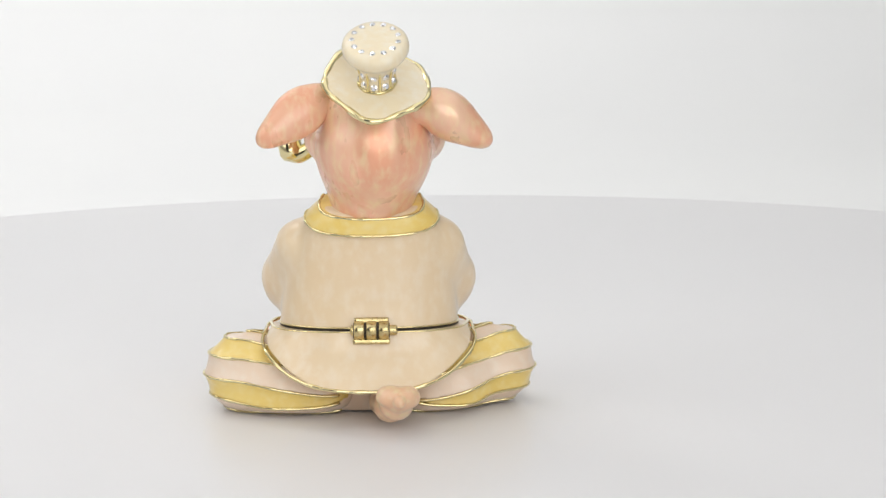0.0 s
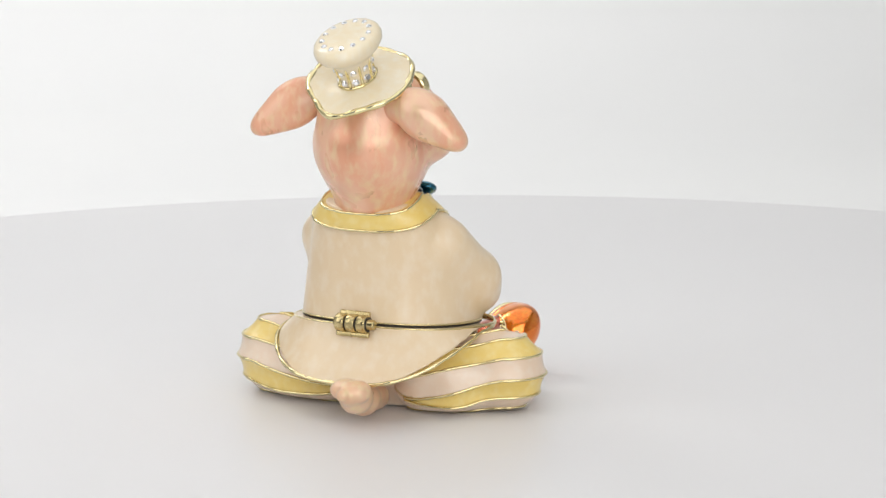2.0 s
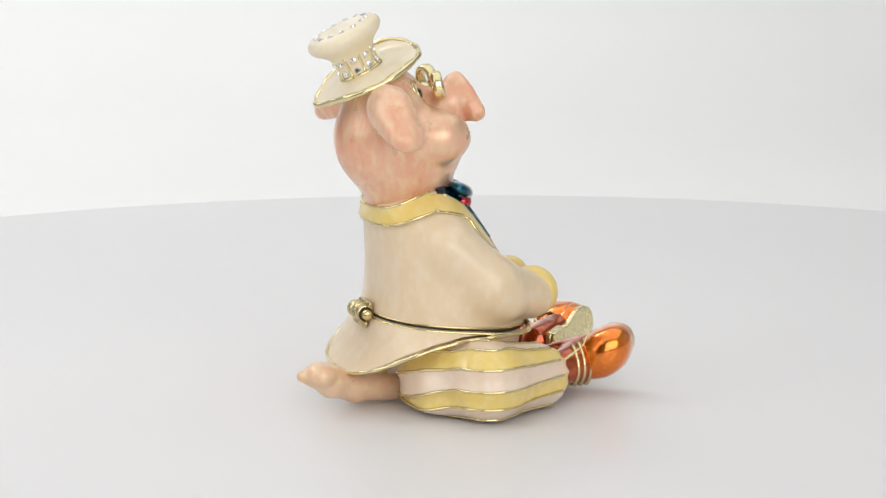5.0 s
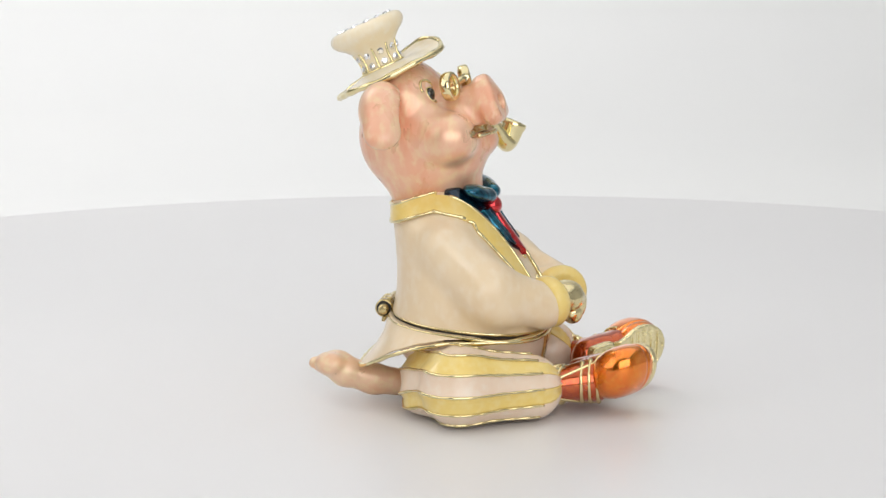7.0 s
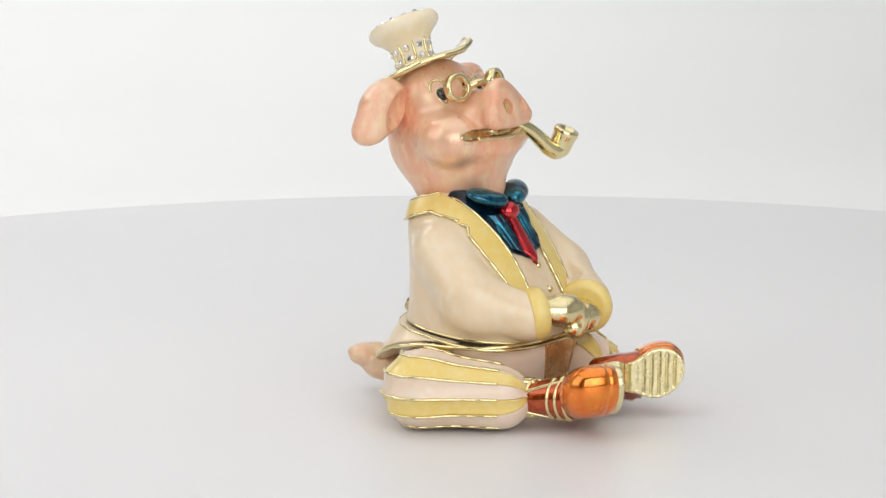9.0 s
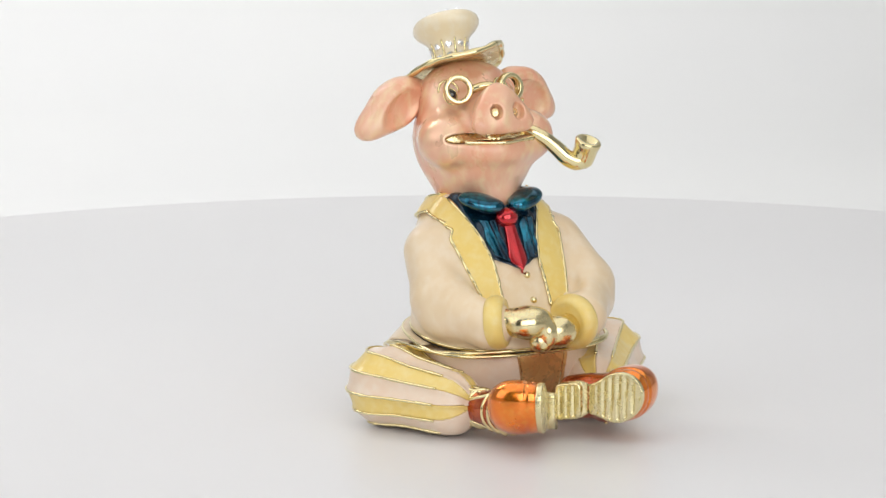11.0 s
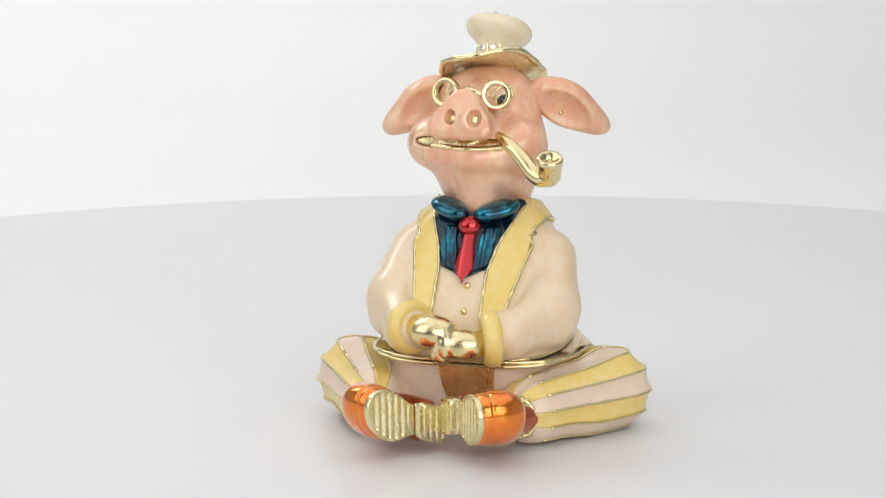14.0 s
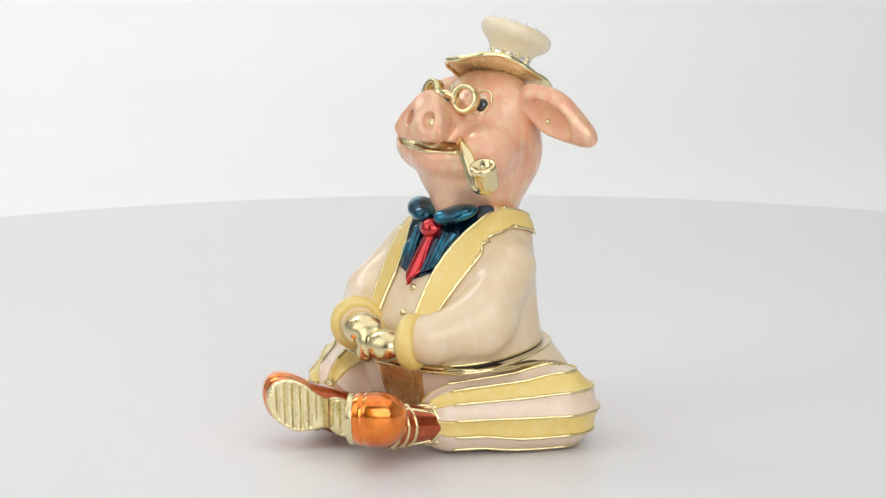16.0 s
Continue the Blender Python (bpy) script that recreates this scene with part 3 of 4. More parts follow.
def build_leg(pig, s):
    field = lambda x, y, z: leg_field(x, y, z, s > 0)
    KNEE, ANKLE = KNEES[s > 0], ANKLES[s > 0]
    lo, hi = ((-57, -47, -1), (-3, 13, 27)) if s < 0 else ((3, -47, -1), (57, 18, 27))
    leg = solid("leg", lambda x, y, z: field(s * x, y, z) + 1.5, lo, hi, 0.9, GOLD_ROUGH, pig, "crossed leg in yellow and cream striped trousers")
    edges = [-200] + LINES + [200]
    for i in range(len(edges) - 1):
        def f(x, y, z, a=edges[i], b=edges[i + 1]):
            ax = s * x
            al = leg_angle(ax, y, z, s > 0)
            al = np.where(al < -100, al + 360, al) if b > 150 else al
            F = field(ax, y, z)
            mid, half = (a + b) / 2, (b - a) / 2
            if a < -150:
                t = np.clip((al + 90) / 60.0, -1, 1)
                band = np.maximum(al - b, -100 - al) * 0.18
                dip = 0.35 * np.abs(t)
            elif b > 150:
                band, dip = (a - al) * 0.18, 0.2
            else:
                band = (np.abs(al - mid) - half) * 0.18
                dip = 0.8 * (1 - (np.clip(np.abs(al - mid) / half, 0, 1)) ** 2)
            return np.maximum(np.maximum(F + dip, -2.2 - F), band)
        m = (BLUSH, YELLOW)[i % 2]
        solid("stripe", f, lo, hi, 0.5, m, leg, ("pale cream enamel stripe", "yellow enamel stripe")[i % 2])
    for a in [-58] + LINES:
        pts, out, sink = [], [], []
        for p, q in ((HIP, KNEE), (KNEE, ANKLE)):
            d = (q - p) / np.linalg.norm(q - p)
            k = np.linspace(0, 1, 34)[:, None]
            pts.append(p + (q - p) * k)
            out.append(np.tile((-d[1], d[0]), (34, 1)))
            sink.append(SLANT[s > 0] * (1 - k[:, 0]) * (0.15 if a < 0 else 1) if p is HIP and a < 100 else 0 * k[:, 0])
            if p is HIP:
                a0, a1 = math.atan2(d[0], -d[1]), math.atan2((ANKLE - KNEE)[0], -(ANKLE - KNEE)[1])
                fan = np.linspace(a0, a1 if a1 < a0 else a1 - 2 * math.pi, 26)[1:-1]
                if math.cos(math.radians(a)) > 0:
                    pts.append(np.tile(KNEE, (24, 1)))
                    out.append(np.stack([np.cos(fan), np.sin(fan)], 1))
                    sink.append(np.zeros(24))
        o = np.concatenate(pts)
        o = np.concatenate([o, np.full((len(o), 1), 11.8)], 1)
        d = np.concatenate(out)
        d = np.concatenate([d, np.zeros((len(d), 1))], 1)
        keep = field(o[:, 0], o[:, 1], o[:, 2]) < -1.5
        if a > 100:
            keep &= np.arange(len(o)) > 36
        o, d = o[keep], d[keep]
        al = np.radians(a - np.concatenate(sink)[keep])[:, None]
        w = d * np.cos(al) + np.array([0, 0, 1.0]) * np.sin(al)
        p = first(field, o, w, 28)
        for _ in range(2):
            p[1:-1] = (p[:-2] + 2 * p[1:-1] + p[2:]) / 4
        if len(p) < 4:
            continue
        p[:, 0] *= s
        wire(p, leg, 0.48)
    return leg


# ---- shoes: each lies on its side, sole turned forward and inward
def build_shoe(pig, s):
    M = (lambda x: -x) if s < 0 else (lambda x: x - 2.8)
    # everything below is written for the shoe on the -x side mirrored to +x: X grows outward
    dx, dy = (-0.55, 0.835) if s < 0 else (-0.62, 0.785)     # from toe to heel
    nx, ny = -dy, dx                                        # out of the sole
    TOE = np.array([16.6 if s < 0 else 17.7, -62.8 if s < 0 else -62.2, 14.8])
    sink, ball_z = (0.30, 14.4) if s < 0 else (0.15, 14.8)       # the shoe tips down towards its heel

    def uv(X, y):
        return (X - TOE[0]) * dx + (y - TOE[1]) * dy, (X - TOE[0]) * nx + (y - TOE[1]) * ny

    def outline(u, z, g=0.0):
        w = z - ball_z + sink * u
        ball = np.sqrt((u / 1.07) ** 2 + w ** 2) - 8.1
        waist = np.maximum(np.abs(u - 9.5) - 6.0, np.abs(w) - 4.9)
        heel = smax(np.abs(u - 16.6) - 4.6, np.abs(w) - 6.0, 2.4)
        return smin(smin(ball, waist, 2.5), heel, 2.0) - g

    def toe(x, y, z):
        X = M(x)
        u, n = uv(X, y)
        w = z - ball_z + sink * u
        f = ((np.abs(u / 9.2) ** 2.2 + np.abs(w / 8.8) ** 2.2 + np.abs((n + 0.5) / 10.2) ** 2.6) ** (1 / 2.3) - 1) * 8.8
        # a shallow ring groove just behind the sole
        f = f + 0.45 * np.exp(-((n - 2.2) / 0.5) ** 2)
        return np.maximum(f, n - 5.6)

    def upper(x, y, z):
        X = M(x)
        u, n = uv(X, y)
        f = smax(outline(u, z, np.interp(u, [4.0, 9.0], [-0.9, 0.7])), np.abs(n - 0.6) - 5.0 + 0.10 * np.maximum(u, 0), 3.4)
        f = smin(f, cone(X, y, z, TOE + np.array([dx, dy, -sink]) * 5, TOE + np.array([dx, dy, -sink]) * 16.5, 6.8, 6.4), 2.0)
        f = smin(f, cone(X, y, z, (22.4, -40.5, 10.4), (15.6, -53.0, 11.0), 4.9, 7.4), 1.5)
        return np.maximum(smax(f, n - 5.6, 0.6), 0.4 - z)

    box = ((-29, -74, -1), (6, -36, 27)) if s < 0 else ((-1, -74, -1), (34, -36, 27))
    shoe = solid("shoe", upper, *box, 0.5, RUST, pig, "glossy orange enamel shoe lying on its side with a ribbed gold sole")
    solid("toe_cap", toe, *box, 0.45, ORANGE, shoe, "rounded bright orange enamel toe cap")

    def sole(x, y, z):
        u, n = uv(M(x), y)
        o = outline(u, z)
        groove = 0.7 * np.maximum(0, np.cos(u * 2 * math.pi / 2.5 + 0.05 * z)) ** 2 * (o < -1.0) * (u < 7.0)
        arch = 1.6 * np.exp(-((u - 10.8) / 1.1) ** 2)
        return np.maximum(np.maximum(o, 0.25 - z), np.maximum(5.2 - n, n - 7.2 + groove + arch))

    def heel(x, y, z):
        u, n = uv(M(x), y)
        w = z - ball_z + sink * u
        o = smax(np.abs(u - 16.6) - 4.5, np.abs(w) - 5.9, 2.4)
        groove = 0.5 * np.maximum(0, np.cos(u * 2 * math.pi / 2.4)) ** 2 * (o < -0.9)
        return np.maximum(np.maximum(o, 0.3 - z), np.maximum(6.6 - n, n - 8.8 + groove))

    solid("sole", sole, *box, 0.4, SOLE, shoe, "ribbed gold sole")
    solid("heel", heel, *box, 0.4, SOLE, shoe, "ribbed gold heel block")
    back = (lambda X: -X) if s < 0 else (lambda X: X + 2.8)
    # laces across the instep and the gold band at the ankle
    for k in range(3):
        t = 0.25 + 0.7 * k / 2
        c = np.array([18.9, -47.0, 11.0]) * (1 - t) + np.array([15.4, -54.0, 12.0]) * t
        ang = np.radians(np.linspace(-70, 80, 16))
        o = np.tile(c, (16, 1))
        d = np.stack([0.93 * np.cos(ang), -0.18 + 0 * ang, np.sin(ang)], 1)
        o[:, 0] = back(o[:, 0])
        d[:, 0] *= 1 if s > 0 else -1
        p = first(upper, o, d, 14)
        tube("lace", p, np.concatenate([[1.0, 0.9], np.full(12, 0.62), [0.9, 1.0]]), GOLD, shoe, 6, False, "raised gold lace")
    ring = np.radians(np.linspace(0, 360, 40, endpoint=False))
    p = np.stack([back(21.0 + 5.0 * np.cos(ring)), -43.4 + 1.3 * np.cos(ring), 10.4 + 5.9 * np.sin(ring)], 1)
    tube("ankle_band", p, 0.9, GOLD, shoe, 8, True, "gold trouser hem band")
    for k in range(7):
        a = math.radians(-60 + 32 * k)
        q = np.stack([back(np.linspace(24.0, 20.2, 6) + 4.7 * math.cos(a)), np.linspace(-39.0, -45.2, 6) + 1.3 * math.cos(a), 10.4 + np.linspace(6.2, 6.0, 6) * math.sin(a)], 1)
        tube("gather", q, [0.5, 0.8, 0.9, 0.8, 0.6, 0.3], GOLD_WORN, shoe, 6, False, "crinkled gold gather at the ankle")
    # gold beads and rim where cap and instep meet
    ang = np.radians(np.linspace(95, 265, 34))
    c = TOE + np.array([dx, dy, 0]) * 2.4
    o = np.tile(c, (34, 1))
    d = np.stack([nx * np.cos(ang) + 0.5 * dx, ny * np.cos(ang) + 0.5 * dy, np.sin(ang)], 1)
    o[:, 0], d[:, 0] = back(o[:, 0]), d[:, 0] * (1 if s > 0 else -1)
    pts = first(lambda x, y, z: np.minimum(toe(x, y, z), upper(x, y, z)), o, d, 24)
    wire(pts, shoe, 0.5)
    return shoe


def build_tail(pig):
    def f(x, y, z):
        a = cone(x, y, z, (-3, 9, 5.0), (-5.6, 22, 7.0), 4.4, 4.8)
        a = smin(a, cone(x, y, z, (-5.6, 22, 7.0), (-7.8, 31, 9.8), 4.8, 4.9), 2.5)
        a = smin(a, cone(x, y, z, (-7.8, 31, 9.8), (-8.8, 37, 12.6), 4.9, 3.6), 2.0)
        a = smin(a, ellipsoid(x, y, z, (-11.0, 35.2, 12.8), (4.4, 5.0, 3.7)), 1.4)
        a = smin(a, ellipsoid(x, y, z, (-5.6, 34.2, 13.0), (4.4, 5.2, 3.4)), 1.4)
        a = smin(a, cone(x, y, z, (-8.4, 37, 11.8), (-8.8, 41.0, 12.6), 3.2, 2.0), 1.2)
        return np.maximum(a, 0.4 - z)
    return solid("tail", f, (-19, 3, -1), (4, 46, 19), 0.4, TAIL, pig, "curled pinkish gold enamel tail")


# ---- head
def skull(x, y, z):
    X = x + 1.2
    ax = np.abs(X)
    f = ellipsoid(X, y, z, (0, 6.8, 88.8), (19.0, 19.3, 19.4))
    f = smin(f, ellipsoid(X, y, z, (0, 10.4, 102.4), (16.4, 12.2, 11.4)), 4.0)
    f = smin(f, ellipsoid(ax, y, z, (14.3, -4.5, 90.2), (8.6, 10.3, 7.9)), 4.5)
    f = smin(f, ellipsoid(X, y, z, (0.6, -8.4, 87.4), (13.2, 11.6, 6.8)), 6.5)
    f = smin(f, np.maximum(np.sqrt(((X - 1.1) / 13.2) ** 2 + ((y - 2.8) / 12.2) ** 2) * 12 - 12, np.maximum(z - 80, 62 - z)), 7.0)
    f = smin(f, ellipsoid(X, y, z, (0.8, -3.6, 80.0), (12.4, 10.6, 7.0)), 6.0)
    f = smin(f, ellipsoid(X, y, z, (1.6, -9.0, 71.0), (5.6, 5.0, 4.4)), 6.0)
    f = smin(f, ellipsoid(ax, y, z, (14.6, -6.3, 90.0), (5.6, 6.0, 6.6)), 4.5)
    # snout and its upturned plate
    f = smax(f, -np.minimum(ellipsoid(X, y, z, (-8.8, -6.2, 105.0), (5.4, 7.4, 5.2)), ellipsoid(X, y, z, (7.6, -8.2, 105.0), (5.0, 7.2, 5.2))), 3.0)
    f = smin(f, cone(X, y, z, (-0.5, -2, 95.4), (-0.8, -15.0, 99.2), 8.2, 7.6), 3.0)
    v = 0.42 * (y + 18.0) + 0.91 * (z - 100.6)
    n = -0.91 * (y + 18.0) + 0.42 * (z - 100.6)
    w = np.interp(v, [-9, -7.5, -4, 0, 4, 8, 10], [7.5, 9.6, 10.8, 9.6, 6.6, 3.9, 2.0])
    plate = smax(smax(np.abs(X + 0.9) - w, np.abs(v - 1.1) - 8.4, 3.0), np.abs(n + 0.2) - 2.9, 2.6)
    f = smin(f, plate, 2.4)
    return f


def nostril(x, y, z):
    a = ellipsoid(x, y, z, (-5.0, -21.4, 101.0), (1.9, 3.0, 2.4))
    return np.minimum(a, ellipsoid(x, y, z, (2.9, -21.4, 101.0), (2.2, 3.0, 2.9)))


def slit(x, y, z):
    X = x + 1.6
    f = ellipsoid(X, y, z - 0.002 * X ** 2 + 0.05 * (y + 14), (0, -13.0, 92.0), (12.8, 12.5, 1.4))
    return smin(f, ellipsoid(X, y, z, (-13.0, -12.4, 91.8), (4.8, 6.3, 1.6)), 1.2)


def ear_axes(s, lean):
    a0 = Vector((s * 0.80, lean, -0.56)).normalized()
    a1 = Vector((s * 0.52, -0.12, 0.80))
    a1 = (a1 - a0 * a1.dot(a0)).normalized()
    return [tuple(a0), tuple(a1), tuple(a0.cross(a1))]


def build_head(pig):
    head = solid("head", lambda x, y, z: np.maximum(np.maximum(smax(skull(x, y, z), -slit(x, y, z), 0.8), -nostril(x, y, z)), 64 - z),
                 (-27, -26, 63), (25, 29, 117), 0.5, PINK, pig, "peach pink pearl enamel pig head tilted upward")
    for s, lean, c in ((1, 0.36, (22.4, 15.0, 101.4)), (-1, -0.12, (-24.8, 14.4, 100.2))):
        ax = ear_axes(s, lean)
        A = np.array(ax)
        c = np.array(c)
        tip = c + A[0] * 11.5
        front = A[2] * (-1 if A[2][1] > 0 else 1)

        def f(x, y, z, c=c, ax=ax, A=A, tip=tip, front=front, th=5.4 if s > 0 else 7.8, wd=7.8 if s > 0 else 7.8):
            e = ellipsoid(x, y, z, c, (11.2, wd, th), ax)
            e = smin(e, ellipsoid(x, y, z, tip, (5.6, 4.0, th - 2.1), ax), 5.0)
            e = smin(e, ellipsoid(x, y, z, c - A[0] * 8.5 - A[1] * (1.0 if th < 6 else 2.6), (5.0, 5.4, 4.2), ax), 2.0)
            h = c + front * (th - 0.3) + A[0] * 0.5 - A[1] * 0.6
            return smax(e, -ellipsoid(x, y, z, h, (9.6, 6.0, 4.0), ax), 1.0)
        solid("ear", f, tuple(c - 22), tuple(c + 22), 0.5, PINK, head, "floppy peach pink ear")
        if s > 0:
            EAR_BEAD = first(f, (21.0, -60, 98.6), (0, 1, 0), 90)[0]
    solid("ear_bead", lambda x, y, z: ellipsoid(x, y, z, EAR_BEAD, (0.9, 0.9, 0.9)), tuple(EAR_BEAD - 2), tuple(EAR_BEAD + 2), 0.25, GOLD, head, "tiny bare gold speck in the ear")
    for x0, x1 in ((-9, -1.1), (-1.0, 7)):
        solid("nostril", lambda x, y, z, x0=x0, x1=x1: np.maximum(np.maximum(nostril(x, y, z) + 0.25, skull(x, y, z) + 2.0), np.maximum(x0 - x, x - x1)),
              (x0, -26, 96), (x1, -12, 106), 0.3, GOLD_ROUGH, head, "hollow gold nostril")
    solid("mouth", lambda x, y, z: np.maximum(slit(x, y, z) + 0.2, skull(x, y, z) + 1.1), (-19, -27, 86), (16, 0, 96), 0.4, GOLD_ROUGH, head, "gold inside of the grinning mouth")
    xs = np.linspace(-13.5, 10.5, 40)
    zl = 90.5 + 0.002 * (xs + 1.6) ** 2
    p = first(skull, np.stack([xs, 0 * xs - 60, zl], 1), (0, 1, 0), 70)
    tube("lower_lip", p, 0.75 + 0.15 * np.sin(np.linspace(0, 14, 40)), GOLD_WORN, head, 8, False, "gold lower lip")
    # eyes with gold brows
    for x in (-10.6, 5.6):
        p = first(skull, (x, -9, 104.2), (0, 1, 0), 30)[0]
        s = -1 if x < -1 else 1
        ax = [(0.86, s * 0.5, 0), (-s * 0.5, 0.86, 0), (0, 0, 1)]
        e = solid("eye", lambda a, b, c, p=p, ax=ax: ellipsoid(a, b, c, p + np.array([0, 0.6, 0]), (2.6, 1.0, 3.3), ax), tuple(p - 6), tuple(p + 6), 0.35, EYEWHITE, head, "pale enamel eye")
        q = p + np.array([s * (0.45 if s < 0 else 0.9), -0.35 if s < 0 else -0.1, -0.6])
        solid("pupil", lambda a, b, c, q=q, ax=ax: ellipsoid(a, b, c, q, (2.0, 1.4, 2.4), ax), tuple(q - 3), tuple(q + 3), 0.25, BLACK, e, "glossy black pupil")
        ring = np.linspace(0, 2 * math.pi, 28, endpoint=False)
        o = np.stack([x + s * (0.45 if s < 0 else 0.9) + 2.1 * np.cos(ring), 0 * ring - 9, 103.6 + 2.5 * np.sin(ring)], 1)
        tube("eye_rim", first(lambda a, b, c: np.minimum(skull(a, b, c), ellipsoid(a, b, c, p + np.array([0, 0.6, 0]), (2.6, 1.0, 3.3), ax)), o, (0, 1, 0), 40), 0.28, GOLD, e, 6, True, "fine gold eye outline")
        ph = np.radians(np.linspace(10, 170, 18))
        o = np.stack([x + s * 0.6 + 3.1 * np.cos(ph), 0 * ph - 9, 104.0 + 4.4 * np.sin(ph)], 1)
        b = first(skull, o, (0, 1, 0), 40)
        tube("brow", b, 0.5, GOLD, head, 6, False, "gold eyebrow line")
    # spectacles
    m0 = Matrix.Rotation(radians(78), 4, "X")
    centres = ((-11.2, -5.6, 106.5), (6.1, -8.0, 106.6))
    xs = np.linspace(-7.4, 2.3, 20)
    arch = np.stack([xs, -6.8 - 0.24 * (xs + 2.55) - 1.6 * np.cos((xs + 2.55) / 4.9 * math.pi / 2), 105.9 + 1.8 * np.cos((xs + 2.55) / 4.9 * math.pi / 2)], 1)
    specs = tube("spectacles", arch, 1.35, GOLD, pig, 8, False, "round gold spectacles low on the snout")
    for c in centres:
        prof = [(3.3, -1.5), (3.6, -1.8), (4.1, -1.8), (4.6, -1.5), (4.85, -0.6), (4.85, 0.8), (4.6, 1.5), (4.2, 1.8), (3.8, 1.5), (3.5, 1.6), (3.2, 1.2), (3.1, 0), (3.3, -1.5)]
        part("lens_ring", mesh_of("lens_ring", *moved(lathe(prof, 44, close=False), Matrix.Translation(c) @ Matrix.Rotation(radians(-14 if c[0] < -2 else 14), 4, 'Z') @ m0)), GOLD, specs, "thick polished gold lens ring")
    # pipe
    pts = np.array([(8.0, -11.5, 93.8), (11.2, -14.2, 92.6), (14.8, -16.0, 90.3), (18.4, -17.4, 87.0), (21.2, -18.6, 83.9), (24.2, -19.4, 82.3), (26.4, -19.8, 83.0)])
    tt = np.linspace(0, len(pts) - 1, 40)
    sm = np.stack([np.interp(tt, np.arange(len(pts)), pts[:, k]) for k in range(3)], 1)
    for _ in range(4):
        sm[1:-1] = (sm[:-2] + 2 * sm[1:-1] + sm[2:]) / 4
    pipe = tube("pipe", sm, np.linspace(1.9, 3.1, 40), GOLD, pig, 16, False, "polished gold smoking pipe held in the mouth")
    prof = [(0.1, -3.6), (2.6, -3.2), (3.7, -1.6), (3.9, 1.0), (4.0, 3.8), (4.3, 4.4), (4.3, 5.7), (3.9, 6.2), (2.7, 6.2), (2.3, 4.2), (1.2, 4.0), (0.9, 4.8), (0.1, 4.9)]
    part("bowl", mesh_of("bowl", *moved(lathe(prof, 36), Matrix.Translation((26.9, -19.5, 84.0)) @ pose(0, 0, 0, 22, 9))), GOLD, pipe, "gold pipe bowl")
    return head


# ---- hat
HAT = Matrix.Translation((-2.6, 17.6, 111.2)) @ pose(0, 0, 0, -24.5, 1.5)


def crystal_mesh():
    v, f = [], []
    for r, h in ((0.55, 0.55), (1.0, 0.12), (0.9, -0.5)):
        v += [(r * math.cos(math.pi / 4 * k + (0.39 if h == 0.12 else 0)), r * math.sin(math.pi / 4 * k + (0.39 if h == 0.12 else 0)), h) for k in range(8)]
    for i in range(2):
        for k in range(8):
            m = (k + 1) % 8
            f += [(i * 8 + k, (i + 1) * 8 + k, (i + 1) * 8 + m, i * 8 + m)]
    f.append(tuple(range(8)))
    me = mesh_of("crystal", v, f, U, False)
    me.materials.append(CRYSTAL)
    return me


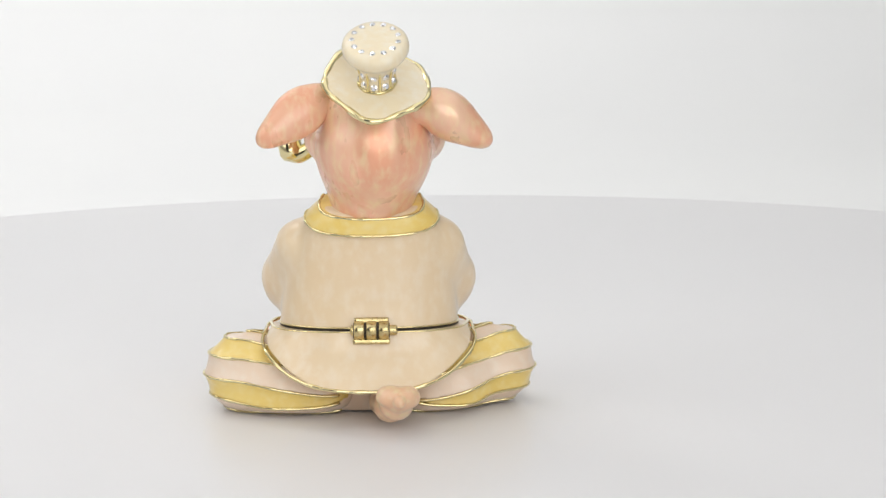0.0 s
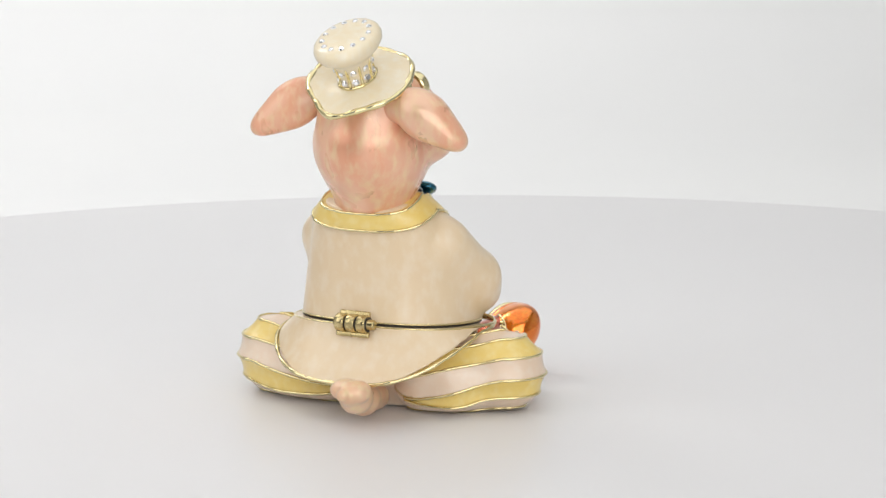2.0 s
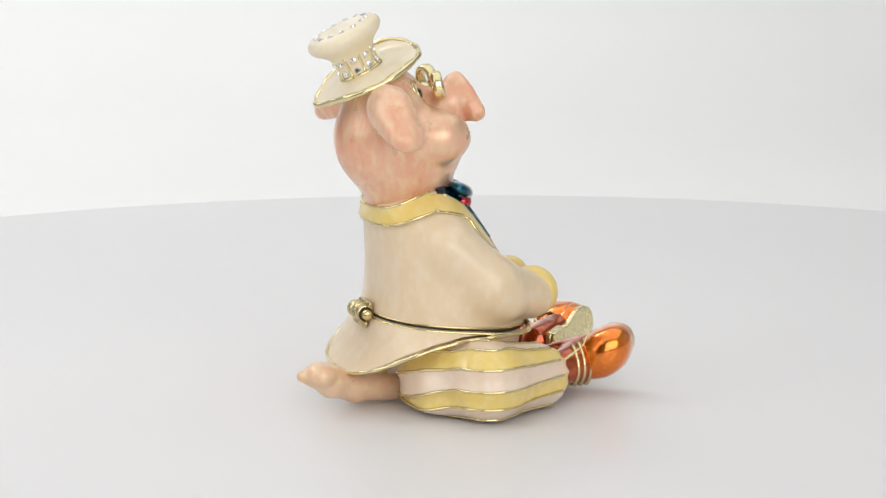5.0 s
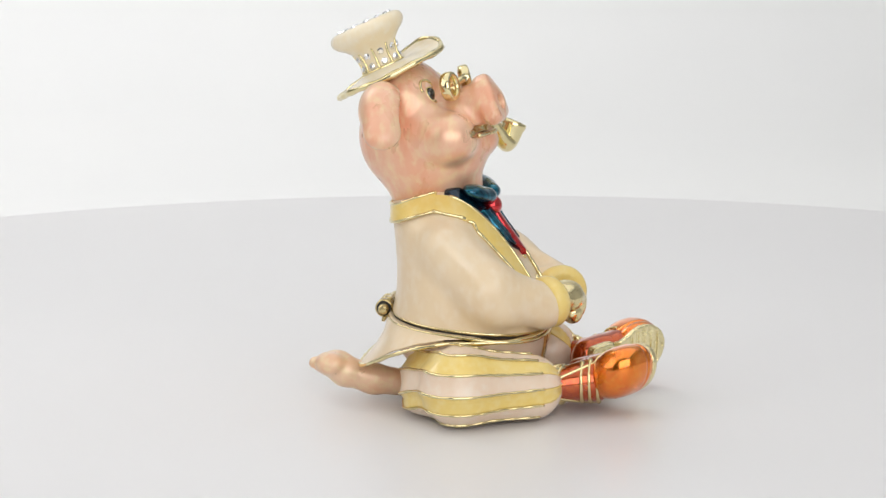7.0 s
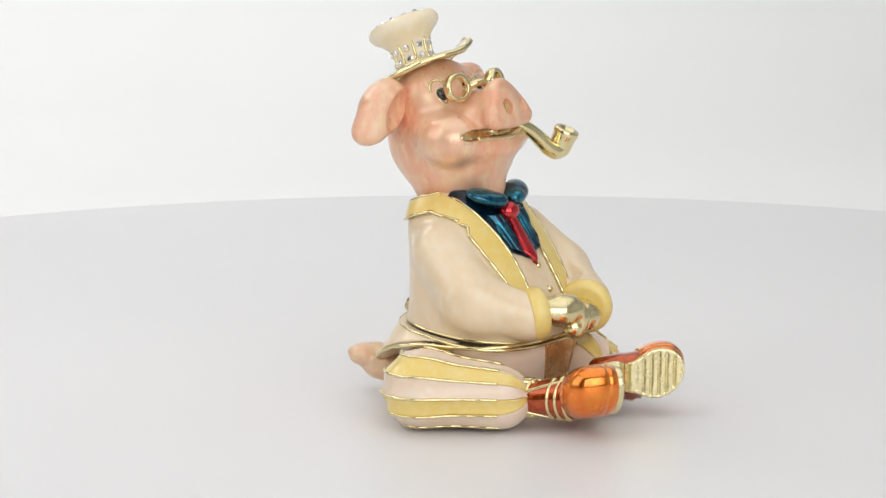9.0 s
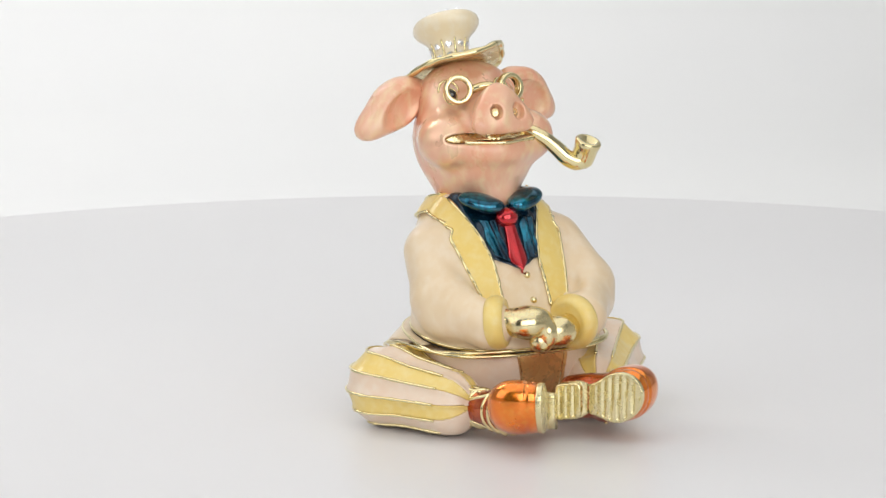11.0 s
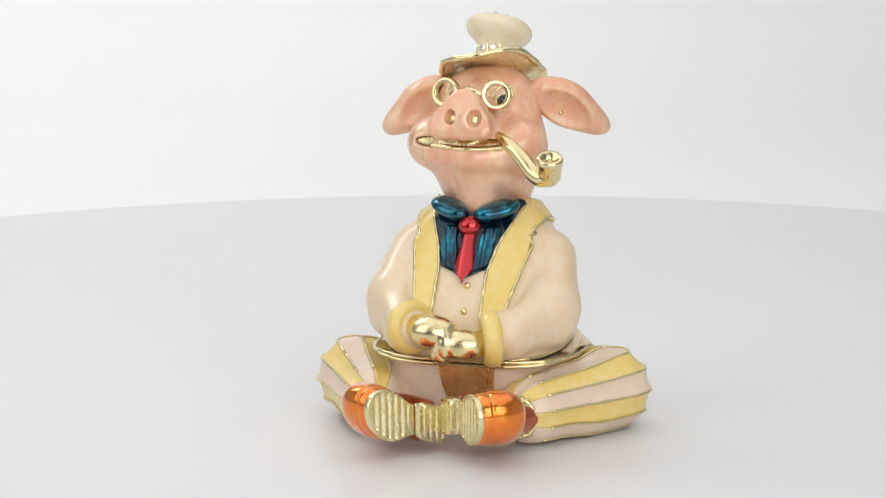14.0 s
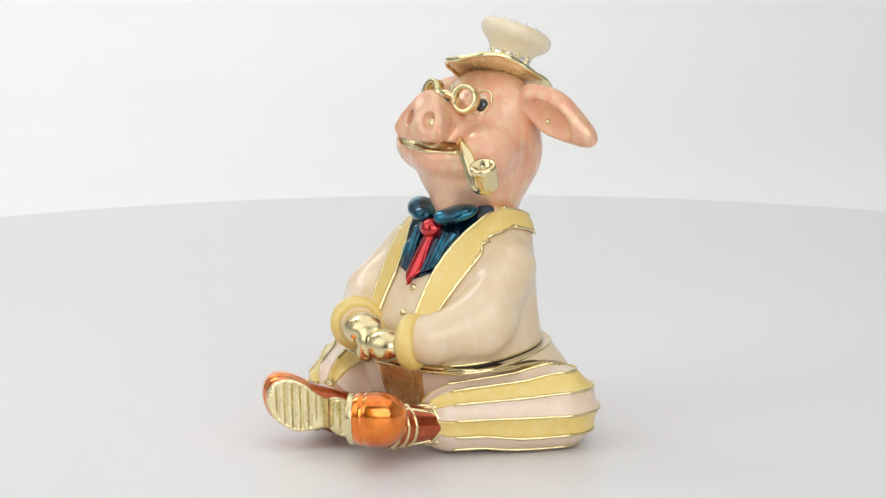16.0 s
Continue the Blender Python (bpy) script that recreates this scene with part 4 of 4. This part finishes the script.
def build_hat(pig):
    prof = [(7.1, -0.5), (6.7, 1.0), (6.5, 3.0), (6.8, 5.6), (7.8, 7.8), (9.6, 9.6), (11.6, 11.0), (12.7, 12.4), (12.9, 13.6), (12.5, 14.9), (11.4, 15.8), (9.4, 16.2), (5.0, 16.3), (0.2, 16.35)]
    hat = part("hat", mesh_of("hat", *moved(lathe(prof, 72, 0.83, 1.0), HAT)), IVORY, pig, "small cream enamel top hat with crystals and gold trim")
    gem = crystal_mesh()

    def brim(off):
        v, f, nr, na = [], [], 9, 96
        for i in range(nr):
            t = i / (nr - 1)
            for k in range(na):
                a = 2 * math.pi * k / na
                r = 0.36 + 0.64 * t
                wob = 1 + 0.02 * math.sin(5 * a + 1) + 0.02 * math.sin(3 * a) + t * (0.06 * math.exp(-((a - 1.5) / 0.28) ** 2) - 0.05 * math.exp(-((a - 0.85) / 0.35) ** 2) - 0.03 * math.exp(-((a - 2.2) / 0.35) ** 2))
                x, y = 16.4 * r * math.cos(a) * wob, 18.4 * r * math.sin(a) * wob - 1.5
                w = -3.6 * max(0, math.sin(a)) ** 3 - 2.8 * max(0, -math.sin(a)) ** 3 + 3.4 * max(0, math.cos(a + 0.85)) ** 5 - 3.5 * max(0, -math.cos(a)) ** 2
                z = -0.4 + (t ** 1.6) * w + 1.1 * t ** 5 + off * (1 if i < nr - 1 else 0.4)
                v.append((x, y, z))
        for i in range(nr - 1):
            for k in range(na):
                m = (k + 1) % na
                q = (i * na + k, (i + 1) * na + k, (i + 1) * na + m, i * na + m)
                f.append(q if off > 0 else q[::-1])
        return v, f, v[-na:]
    v, f, _ = brim(0.7)
    part("brim", mesh_of("brim", *moved((v, f), HAT)), IVORY, hat, "wavy cream enamel brim")
    v, f, edge = brim(-0.7)
    part("brim_underside", mesh_of("brim_underside", *moved((v, f), HAT)), GOLD_HAMMERED, hat, "hammered gold underside of the brim")
    edge = [tuple(HAT @ Vector(p)) for p in edge]
    wire(edge, hat, 1.05, True)
    ring = [tuple(HAT @ Vector((7.0 * 0.83 * math.cos(a), 7.0 * math.sin(a), 0.4))) for a in np.linspace(0, 2 * math.pi, 60, endpoint=False)]
    wire(ring, hat, 0.6, True)
    n = 13
    for k in range(n):
        a = 2 * math.pi * k / n
        p = Vector((0.83 * 8.9 * math.cos(a), 8.9 * math.sin(a), 16.2))
        g = part("crystal", gem, CRYSTAL, hat, "clear faceted crystal")
        g.matrix_basis = Matrix.Translation((HAT @ p) * U) @ HAT.to_3x3().to_4x4() @ pose(0, 0, 0, random.uniform(-14, 14), random.uniform(-14, 14), random.uniform(0, 45))
    n = 9
    for k in range(n):
        a = 2 * math.pi * (k + 0.5) / n
        rib = [tuple(HAT @ Vector((0.83 * r * math.cos(a), r * math.sin(a), h))) for r, h in ((7.1, 0.3), (6.8, 1.5), (6.6, 3.0), (6.8, 5.0), (7.3, 6.6), (7.75, 7.6))]
        tube("rib", rib, [0.6, 0.52, 0.48, 0.45, 0.4, 0.25], GOLD, hat, 6, False, "gold rib of the hat band")
        a = 2 * math.pi * k / n
        for r, h, tilt in ((6.65, 2.1, 84), (7.0, 5.6, 104)):
            p = Vector((0.83 * r * math.cos(a), r * math.sin(a), h))
            g = part("crystal", gem, CRYSTAL, hat, "clear faceted crystal")
            g.matrix_basis = Matrix.Translation((HAT @ p) * U) @ HAT.to_3x3().to_4x4() @ pose(0, 0, 0, 0, tilt, math.degrees(a)) @ pose(0, 0, 0, random.uniform(-10, 10), random.uniform(-10, 10), 0) @ Matrix.Scale(1.2, 4)
    return hat


def build_pig():
    pig = tagged(new("trinket_box"), "enamelled seated pig trinket box with gold trim on the turntable", "trinket box")
    build_lid(pig)
    build_base(pig)
    for s in (-1, 1):
        build_leg(pig, s)
        build_shoe(pig, s)
    build_tail(pig)
    build_head(pig)
    build_hat(pig)
    return pig


build_setting()
turntable = build_turntable()
pig = build_pig()


def motions():
    rows_disc, rows_pig = [], []
    for k in range(33):
        t = 0.5 * k
        m = pose(0, 0, 0, 0, 0, 180 - SPIN * t)
        rows_disc.append((t, m))
        rows_pig.append((t, m @ pose(19 * U, 0, 0)))
    walk(turntable, rows_disc)
    walk(pig, rows_pig)


motions()
